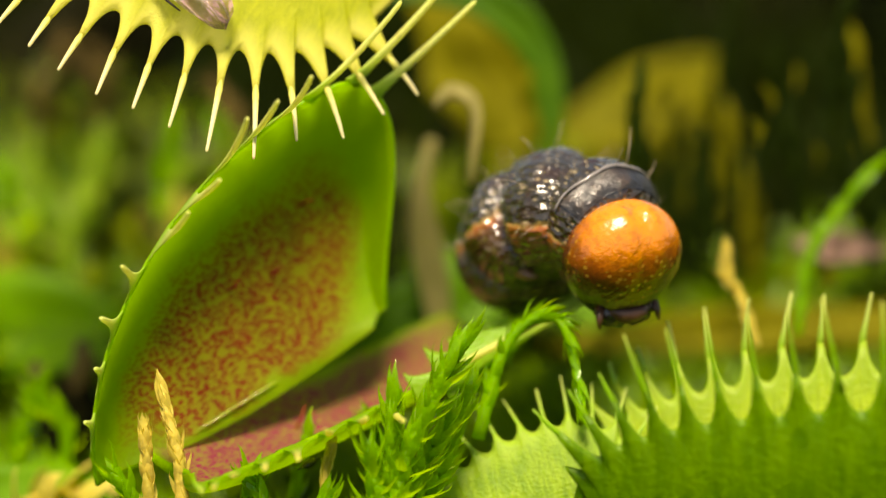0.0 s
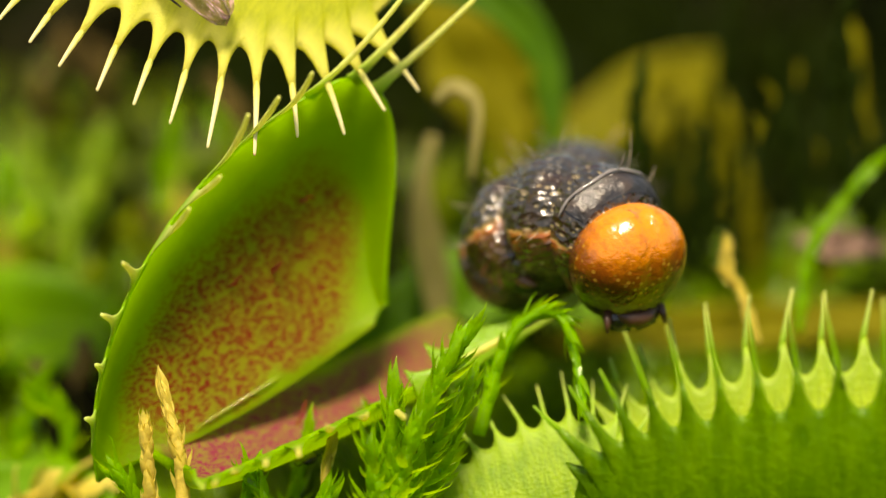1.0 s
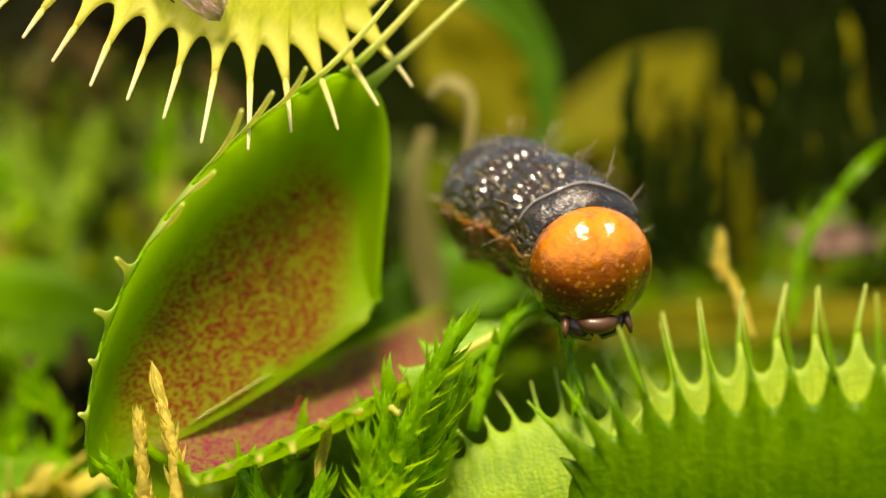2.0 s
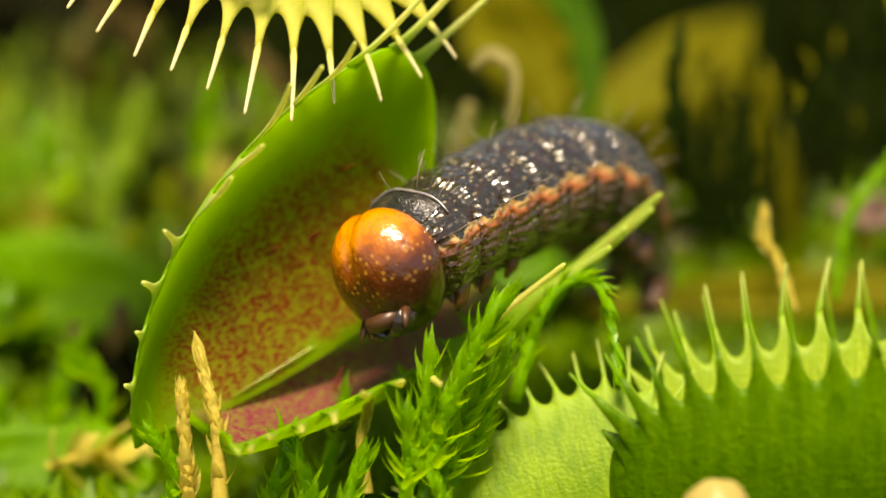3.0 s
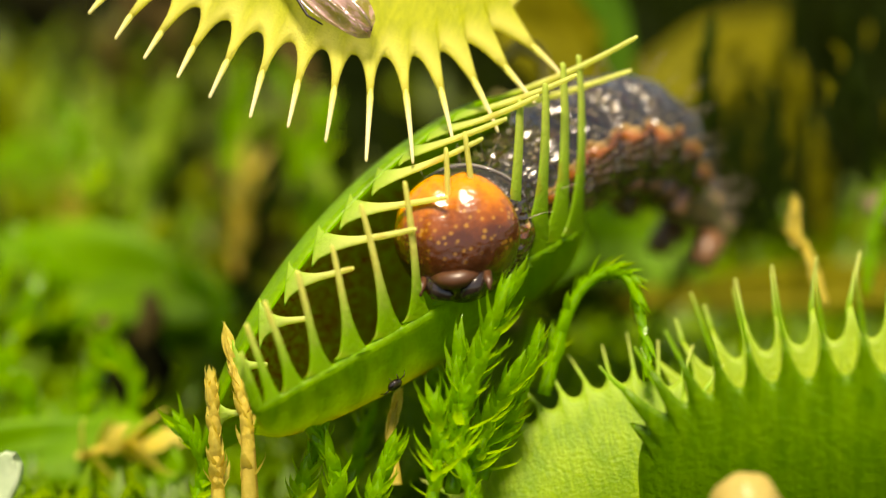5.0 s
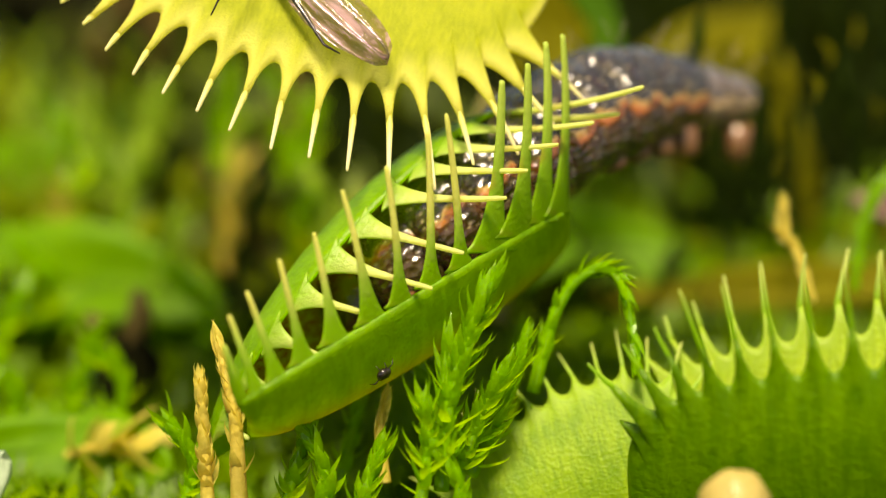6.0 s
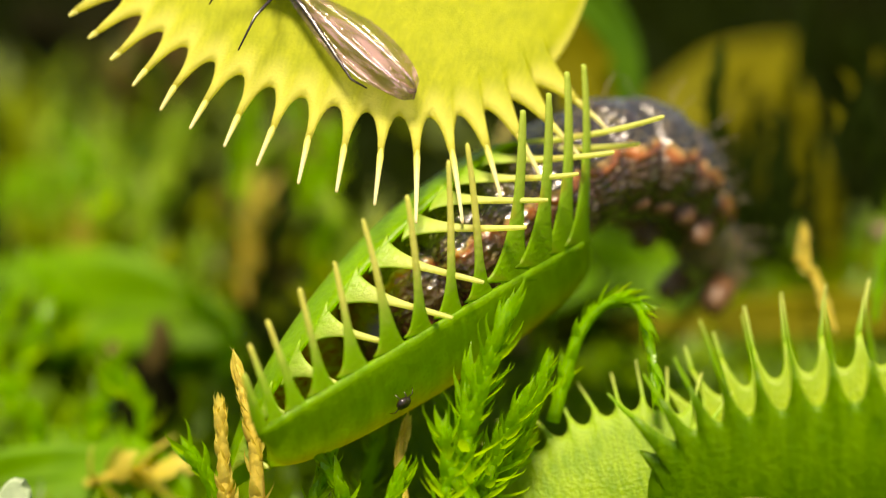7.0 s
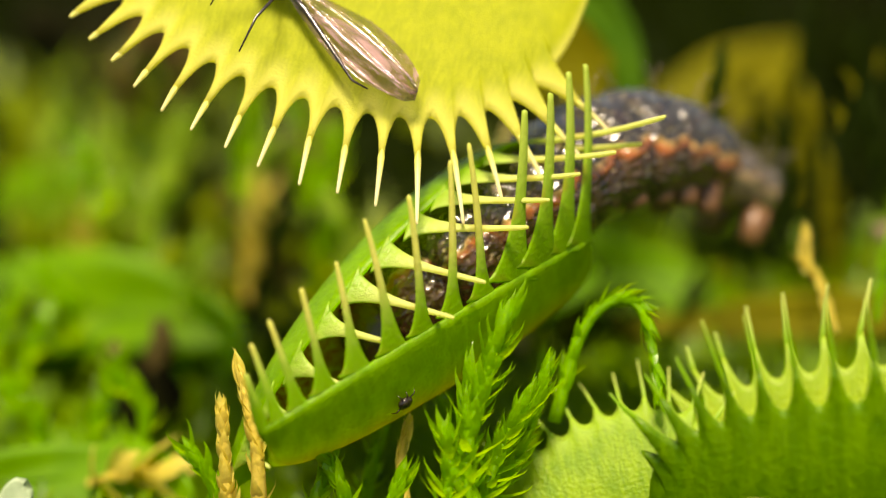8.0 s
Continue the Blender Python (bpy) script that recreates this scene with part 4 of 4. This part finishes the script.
# ---- leaves behind ----
def strap_leaf(ctrl, width, mat, label, name="leaf", category="leaf", cup=0.25, tip=0.5):
    """A broad leaf along a bent midline, with a keel and a rounded tip."""
    pts = curve_pts([site(*c) for c in ctrl], 30)
    root = pts[0].copy()
    ob = thing(name, Matrix.Translation(root), label, category)
    bm = bmesh.new()
    rows = []
    for i, p in enumerate(pts):
        d = (pts[min(29, i + 1)] - pts[max(0, i - 1)]).normalized()
        side = d.cross(site_dir(0, 0.35, -1)).normalized()
        up = side.cross(d)
        s = i / 29
        half = width * 0.5 * (1 + 0.10 * math.sin(11 * s + width)) * (0.35 + 0.65 * min(1, s * 2.2)) * math.sqrt(max(0.0, 1 - max(0.0, (s - tip) / (1 - tip)) ** 2.5) + 1e-4)
        rows.append([bm.verts.new(p - root + (side * k * half - up * (cup * half * (1 - k * k) + 0.14 * half * math.sin(9 * s + 3 * k + width))) * MM) for k in (-1, -0.7, -0.35, 0, 0.35, 0.7, 1)])
    for a, b in zip(rows, rows[1:]):
        for j in range(6):
            bm.faces.new((a[j], b[j], b[j + 1], a[j + 1]))
    blade = part("blade", bm, mat, ob)
    md = blade.modifiers.new("thickness", "SOLIDIFY")
    md.thickness = 0.5 * MM
    bm = bmesh.new()
    tube(bm, [p - root for p in pts[:28]], [width * 0.035 * MM * (1 - i / 40) for i in range(28)], 7)
    part("midrib", bm, mat, ob)
    return ob


strap_leaf(((-9, 19, 30), (-1, 19.4, 30), (3.9, 18.4, 30), (6.9, 15.4, 30), (8.0, 11.5, 30), (7.4, 5, 30)), 3.2, STALK, "narrow bent green leaf stalk, out of focus")
rnd = random.Random(77)
for i in range(26):
    u, w = 13 + 24 * (i + rnd.random()) / 26, rnd.uniform(20, 44)
    k = (160 + w) / 160
    v, h = rnd.uniform(-3, 9) * k, rnd.uniform(5, 10)
    lean = rnd.uniform(-1.8, 1.8)
    moss_shoot(((u * k, v, w), (u * k + lean * 0.3, v + h * 0.5, w), (u * k + lean, v + h, w)), "upright moss shoot, its green darkened in place of shade, before the dark bank", MOSS_SHADE, rnd.uniform(1.8, 2.6), 22, 0.4, 140 + i, 0.7, group="dark moss shoots")
for i in range(12):
    u, v, w = 14 + 15 * rnd.random(), rnd.uniform(-4, 13), rnd.uniform(16, 34)
    moss_shoot(((u, v, w), (u + 0.2, v + 0.8, w), (u + rnd.uniform(-0.8, 0.2), v + 1.7, w)), "pale withered moss tip among the dark shoots", DRY_LEAF, 0.9, 4, 0.12, 180 + i, 0.4, group="withered moss tips")
strap_leaf(((5, 6, 62), (12, 10, 62), (18, 13, 63), (25, 17, 64)), 6.5, DRY_LEAF, "broad yellowish-green leaf lying among the moss")
strap_leaf(((-2, 22, 45), (3, 15, 45), (6, 8, 46)), 9.0, DRY_LEAF, "yellowish leaf hanging behind the traps")
strap_leaf(((-9, -9, 24), (-4, -5.5, 25), (1, -3.4, 26), (6, -3.6, 27)), 6.0, PETIOLE, "yellow-green leaf close behind the trap")
strap_leaf(((-16, -11, 40), (-6, -6, 40), (5, -3.5, 40), (16, -5, 41)), 8.0, PETIOLE, "broad yellow-green leaf lying behind the trap")
strap_leaf(((-0.8, 8, 22), (-1.6, 3, 22), (-0.4, -4, 22), (0.2, -9, 22)), 2.2, DULL_STRAW, "pale dry stalk behind the trap", "dry_stalk", "stalk")
strap_leaf(((1.9, 4.5, 12), (2.2, 9.6, 12), (0.6, 10.8, 12), (-0.6, 9.6, 11.5)), 1.2, DULL_STRAW, "curled straw-coloured leaf tip", "curled_leaf")
strap_leaf(((26, 0.4, 26), (29, 0.0, 26), (33, 0.2, 27)), 2.6, Mat("brown_leaf").finish((0.16, 0.09, 0.06), 0.7), "dead brown leaf on the moss", "dead_leaf")
strap_leaf(((-60, -5, 52), (-46, -2.5, 50), (-37, -1.5, 48), (-27, -3, 46)), 14.0, PETIOLE, "broad bright green leaf, out of focus")
strap_leaf(((-50, 3, 72), (-40, 7, 72), (-30, 8, 72)), 9.0, PETIOLE, "green leaf among the moss")
strap_leaf(((-56, -9, 40), (-44, -7.5, 38), (-34, -7, 36), (-26.5, -8, 34)), 9.0, PETIOLE, "broad green leaf low among the moss")
strap_leaf(((-52, -5, 36), (-40, -5.5, 34), (-30, -6, 32), (-21, -8, 30)), 8.0, PETIOLE, "broad bright green leaf lying flat on the moss")
strap_leaf(((-48, -18, 24), (-37, -17.2, 22), (-30, -17.4, 20), (-24, -19, 18)), 6.0, PETIOLE, "broad sunlit green leaf beside the soil hollow")
strap_leaf(((-44, -19, 10), (-34, -17.2, 10), (-27, -17, 9), (-21.5, -18.2, 7)), 5.5, PETIOLE, "yellow-green leaf lying low at the trap's foot")
for i, (u, v, w, h) in enumerate(((-34, -17, 12, 6), (-30, -16.5, 14, 7), (-26.5, -16, 12, 6), (-37, -14, 22, 7), (-35, -9.5, 30, 6), (-40, -11, 28, 6), (-22, -11, 24, 5))):
    moss_shoot(((u, v, w), (u + 0.8, v + h * 0.5, w), (u + (2.0 if i % 2 else -1.2), v + h, w)), "green moss shoot on the wet soil", MOSS, 2.6, 16, 0.4, 80 + i, 1.1, group="moss shoots on the soil")
HOLLOW = site(-28.0, -13.4, 24)
for sgn, tall in ((-1, 5.0), (1, 6.8)):
    bm = bmesh.new()
    tube(bm, [site(*p) - site(0, 0, 0) for p in ((0, 0, 0), (sgn * 0.9, tall * 0.4, 0), (sgn * 1.9, tall * 0.75, -0.5), (sgn * 1.6, tall, -0.8))], [1.3 * MM, 1.1 * MM, 1.0 * MM, 0.5 * MM], 10)
    twig = part("dead_stalk", bm, ROT)
    twig.matrix_basis = Matrix.Translation(HOLLOW)
    tagged(twig, "brown rotted leaf stalk rising from the hollow", "stalk", "rotted stalks")
# near-black lump added in place of the dark, shaded hollow between the stalks
bm = bmesh.new()
bmesh.ops.create_icosphere(bm, subdivisions=4, radius=1.0)
for v in bm.verts:
    k = 1 + 0.4 * noise.noise(v.co * 2.0) + 0.2 * noise.noise(v.co * 6.0)
    v.co = Vector((v.co.x * 2.8 * k, v.co.y * 2.0 * k, v.co.z * 3.4 * k)) * MM
dark_lump = tagged(part("hollow_lump", bm, SHADE_PEAT), "small near-black lump in place of a dark hollow", "soil")
dark_lump.matrix_basis = Matrix.Translation(site(-27.6, -13.0, 24))
strap_leaf(((-37.5, -23.5, -1), (-33.5, -20.0, -2), (-30.9, -15.8, -3)), 3.0, LEAF_WHITE, "pale green leaf tip at the edge of the moss")
moss_shoot(((-29, -17.2, 8), (-26.5, -16.4, 8), (-24, -16.2, 8)), "yellowed moss shoot lying on the bed", STRAW, 4.2, 9, 0.3, 20, 1.4)
strap_leaf(((8, -7.5, 36), (20, -6.5, 36), (32, -6, 37), (50, -6, 38)), 4.0, DRY_LEAF, "green leaf lying on the far moss")
bm = bmesh.new()
bmesh.ops.create_uvsphere(bm, u_segments=24, v_segments=16, radius=2.2 * MM)
for v in bm.verts:
    v.co *= 1 + 0.06 * noise.noise(v.co * 900)
    v.co.z *= 1.15
tube(bm, [Vector((0, 0, -9)) * MM, Vector((0.3, 0, -4)) * MM, Vector((0, 0, -1.5)) * MM], [0.8 * MM, 0.8 * MM, 0.9 * MM], 8)
bud = tagged(part("flower_bud", bm, BUD), "round glossy ochre-cream bud on a short stalk", "bud")
bud.matrix_basis = Matrix.Translation(site(13.6, -17.6, -16))

# ---- movement ----
bends = []


def bend(t, *points):
    """The caterpillar's spine at a time, head first, in the site's frame."""
    bends.append((t, [site(*p) for p in points]))


def spine_poses(t, points):
    roll = 0.75 * min(1, max(0, (t - 2.4) / 0.6))
    pts = curve_pts(points, 241)
    dist = [0.0]
    for a, b in zip(pts, pts[1:]):
        dist.append(dist[-1] + (b - a).length)

    def along(s):
        s = min(max(s, 0.0), 1.0) * dist[-1]
        i = max(1, next((k for k, d in enumerate(dist) if d >= s), len(dist) - 1))
        f = (s - dist[i - 1]) / max(1e-9, dist[i] - dist[i - 1])
        return pts[i - 1].lerp(pts[i], f)

    out = []
    for k in range(RINGS + 1):
        s = 0.0 if k == 0 else 0.11 + 0.89 * (k - 1) / (RINGS - 1)
        p = along(s)
        fwd = along(s - 0.04) - along(s + 0.04)
        out.append(axes(p, fwd, Vector((0, roll * (1 if s < 0.55 else 1 - (s - 0.55) / 0.45), 1))))
    return out


def motions():
    bend(0, (11.2, -0.5, -2), (9.2, 2.4, 1), (6.2, 2.0, 3), (5.6, -0.5, 9), (9.2, 2.9, 20), (12.8, 1.7, 26))
    bend(0.5, (12.7, 0.1, -2), (9.9, 2.4, 1), (6.5, 1.9, 3), (5.7, -0.5, 9), (9.1, 2.8, 20), (12.7, 1.6, 26))
    bend(1, (11.5, -1.0, -2), (9.3, 1.8, 1), (6.3, 1.4, 3), (5.8, -0.5, 9), (9.9, 4.2, 20), (12.7, 2.3, 26))
    bend(1.2, (11.0, -1.3, -3), (9.0, 1.7, 1), (6.0, 1.5, 3), (5.5, -0.4, 9), (8.7, 3.3, 20), (12.8, 2.2, 26))
    bend(2.3, (7.7, -2.1, -6), (6.2, 0.7, -1), (4.2, 2.9, 5), (4.8, 2.6, 11), (8.2, 0.7, 17), (12.2, -0.5, 23))
    bend(2.5, (4.8, -2.4, -8), (4.0, -0.1, -2), (2.8, 1.9, 4), (4.4, 1.9, 10), (9.1, 0.8, 16), (12.4, -3.3, 22))
    bend(2.7, (-1.8, -2.4, -6), (0.7, -0.5, -1), (3.3, 1.0, 4), (7.2, 1.4, 9), (9.8, -0.9, 15), (11.3, -4.6, 20))
    bend(3, (-5.6, -3.6, -5), (-2.1, -1.2, -1), (1.5, 0.6, 3), (5.7, 2.1, 8), (9.3, 0.6, 13), (11.6, -3.4, 18))
    bend(3.5, (-5.1, -5.0, -5), (-1.8, -2.1, -1), (1.8, 0.0, 3), (6.4, 1.9, 8), (10.1, 0.0, 13), (11.8, -4.4, 18))
    bend(4, (-2.3, -2.1, -5), (-1.0, -1.8, -1), (1.9, -0.7, 3), (6.2, 1.5, 8), (9.8, -0.4, 13), (11.5, -4.8, 18))
    bend(4.2, (-0.5, -0.6, -7), (-0.9, -2.2, -2), (1.7, -0.5, 3), (5.9, 1.8, 8), (9.8, -0.1, 13), (11.7, -4.5, 18))
    bend(5.3, (-4.0, -2.3, -5), (-2.5, -1.0, -1), (0.3, 1.6, 3), (4.5, 4.6, 7), (9.2, 5.1, 12), (14.4, 1.7, 18))
    bend(5.5, (-4.5, -2.4, -4), (-2.2, -1.0, -1), (0.7, 1.9, 3), (4.8, 4.9, 7), (9.6, 5.8, 12), (14.9, 3.2, 18))
    bend(5.7, (-6.8, -5.1, 0), (-4.0, -3.0, 0), (0.4, 1.0, 3), (4.5, 4.8, 7), (9.3, 6.9, 12), (15.6, 5.1, 18))
    bend(6.1, (-8.3, -6.3, 3), (-4.8, -3.3, 1), (0.1, 1.4, 3), (4.2, 4.8, 7), (9.4, 6.9, 12), (15.7, 7.7, 18))
    bend(6.5, (-8.1, -6.6, 3), (-4.4, -3.4, 1), (-0.1, 1.1, 3), (4.8, 4.9, 7), (10.4, 3.1, 12), (14.5, -3.6, 18))
    bend(7, (-8.4, -6.2, 3), (-4.7, -3.1, 1), (0.0, 0.7, 3), (4.9, 4.5, 7), (10.1, 3.9, 12), (13.9, -2.0, 18))
    bend(7.6, (-8.5, -6.2, 3), (-4.7, -3.0, 1), (-0.2, 0.8, 3), (4.5, 4.6, 7), (9.2, 3.2, 12), (11.8, -5.1, 18))
    bend(8, (-8.5, -6.2, 3), (-4.8, -3.1, 1), (-0.3, 0.7, 3), (4.4, 4.5, 7), (10.0, 5.6, 12), (15.9, 3.6, 18))
    walk(head, [(t, spine_poses(t, p)[0]) for t, p in bends])
    for i, ob in enumerate(rings):
        walk(ob, [(t, spine_poses(t, p)[i + 1]) for t, p in bends])
    # lobes: place in mm and turn in degrees at the hinge, and how far shut at each time
    shut = ((0, 0), (3.8, 0), (4.0, 0.02), (4.2, 0.06), (4.6, 0.40), (5.0, 0.80), (5.3, 0.84), (5.5, 0.87), (5.7, 0.97), (6.1, 1.0), (8, 1.0))

    shut_back = ((0, 0), (2.5, 0), (3.0, 0.05), (3.5, 0.10), (3.8, 0.12), (4.0, 0.15), (4.2, 0.20), (4.6, 0.45), (5.0, 0.80), (5.3, 0.84), (5.5, 0.87), (5.7, 0.97), (6.1, 1.0), (8, 1.0))

    def between(a, b, k):
        return a.lerp(b, k)

    back_open, back_shut = BACK_OPEN, pose(-0.0006, 0.0002, -0.0022, -36.0, -4.6, 20.1)
    front_open, front_shut = pose(-0.0031, -0.0003, 0.0016, 21.4, 6.1, 19.2), pose(-0.0020, -0.0023, -0.0018, -14.4, 0.2, 9.1)
    walk(back_lobe, [(t, between(back_open, back_shut, k)) for t, k in shut_back])
    walk(front_lobe, [(t, between(front_open, front_shut, k)) for t, k in shut])
    # teeth: each points its way, open, half shut and shut
    def lobe_at(a, b, t, table=shut):
        for (t0, k0), (t1, k1) in zip(table, table[1:]):
            if t0 <= t <= t1:
                return between(a, b, k0 + (k1 - k0) * (t - t0) / (t1 - t0))

    def glide(ways, t):
        for (t0, a), (t1, b) in zip(ways, ways[1:]):
            if t0 <= t <= t1:
                return Vector(a).lerp(Vector(b), (t - t0) / (t1 - t0))

    times = (0, 2.2, 2.4, 2.6, 3.0, 3.4, 3.8, 4.0, 4.1, 4.2, 4.3, 4.4, 4.6, 4.8, 5.0, 5.3, 5.5, 5.7, 5.9, 6.1, 8)
    rnd = random.Random(5)
    for tooth, u, p, run in teeth_back:
        j = Vector((rnd.uniform(-0.05, 0.05), rnd.uniform(-0.07, 0.07), rnd.uniform(-0.1, 0.1)))
        if u < 0.2:
            opened, mid = Vector((0.02, 0.12, -1.0)) + j, Vector((0.15, 0.2, -0.95)) + j
        elif u < 0.44:
            opened, mid = Vector((0.42, 0.22, -0.88)) + j, Vector((0.62, 0.34, -0.7)) + j
        else:
            opened, mid = Vector((0.74, 0.66, -0.15)) + j, Vector((0.85, 0.50, -0.2)) + j
        half = Vector((0.92, 0.22 - 0.45 * max(0, 0.4 - u), -0.38)) + j
        closed = Vector((0.95 - 0.3 * max(0, u - 0.46) * 4, min(-0.03, -0.50 + 1.1 * u), -0.28 - max(0, u - 0.46) * 2)) + j
        ways = ((0, opened), (3.0, opened), (4.1, mid), (4.7, half), (5.3, half), (5.9, closed), (8, closed))
        walk(tooth, [(t, aimed(lobe_at(back_open, back_shut, t, shut_back), p, run, glide(ways, t))) for t in times])
    for tooth, u, p, run in teeth_front:
        j = Vector((rnd.uniform(-0.06, 0.06), rnd.uniform(-0.05, 0.05), rnd.uniform(-0.1, 0.1)))
        closed = Vector((-0.40 + 0.62 * u, 0.97, -0.25)) + j
        if u < 0.68:
            opened = Vector((0.12, -0.10, -1.0)) + j
            ways = ((0, opened), (3.8, opened), (4.4, opened * 0.6 + closed * 0.4), (5.0, closed), (8, closed))
        else:
            # the far teeth lie under the caterpillar until it turns
            pressed, sprung = Vector((0.86, 0.46, 0.15)) + j * 0.5, Vector((0.76, 0.60, -0.15)) + j
            ways = ((0, pressed), (2.2, pressed), (2.4, sprung), (4.2, sprung), (5.0, closed), (8, closed))
        rows = []
        for t in times:
            here = lobe_at(front_open, front_shut, t)
            along = run.copy()
            if u >= 0.68 and t < 5.0:
                # spread like a fan while they lie flat
                fan = (TRAP_M @ here).to_3x3().inverted() @ site_dir(-0.6, 0.78, 0.1)
                along = fan.lerp(run, max(0.0, (t - 4.2) / 0.8))
            rows.append((t, aimed(here, p, along, glide(ways, t))))
        walk(tooth, rows)
    seat = FRONT.at(0.46, 0.70) - FRONT.normal(0.46, 0.70) * 0.65 * MM
    seat_m = axes(seat, Vector((1, 0.3, 0)), -FRONT.normal(0.46, 0.70))
    walk(mite, [(t, TRAP_M @ lobe_at(front_open, front_shut, t) @ seat_m) for t in times])
    base = upper_trap.matrix_basis.copy()
    hub = site(-18.8, 14.0, 0)
    rows = []
    for t, u, v, turn in ((0, 0, 0, 0), (3.0, 0, 0, 0), (3.5, 0.86, -0.4, 0.9), (4.0, 2.1, -1.4, 2.7), (4.2, 2.5, -1.9, 3.5), (5.3, 5.45, -4.67, 8.0), (5.5, 5.9, -5.07, 8.4), (6.0, 6.45, -5.97, 8.9), (6.5, 6.7, -6.16, 9.3), (7, 6.85, -6.3, 9.3), (8, 6.8, -6.36, 9.3)):
        shift = site(u, v, 0) - site(0, 0, 0)
        rows.append((t, Matrix.Translation(hub + shift) @ Matrix.Rotation(radians(turn), 4, site_dir(0, 0, -1)) @ Matrix.Translation(-hub) @ base))
    walk(upper_trap, rows)
    walk(gnat, [(t, m @ GNAT_SEAT) for t, m in rows])
    # the moss shoot is pushed aside as the trap shuts
    stand = mover.matrix_basis.copy()
    walk(mover, [(t, stand @ Matrix.Rotation(radians(a), 4, site_dir(0, 0, -1))) for t, a in ((0, 0), (4.2, 0), (5.0, 6), (5.5, 8), (8, 9))])


motions()
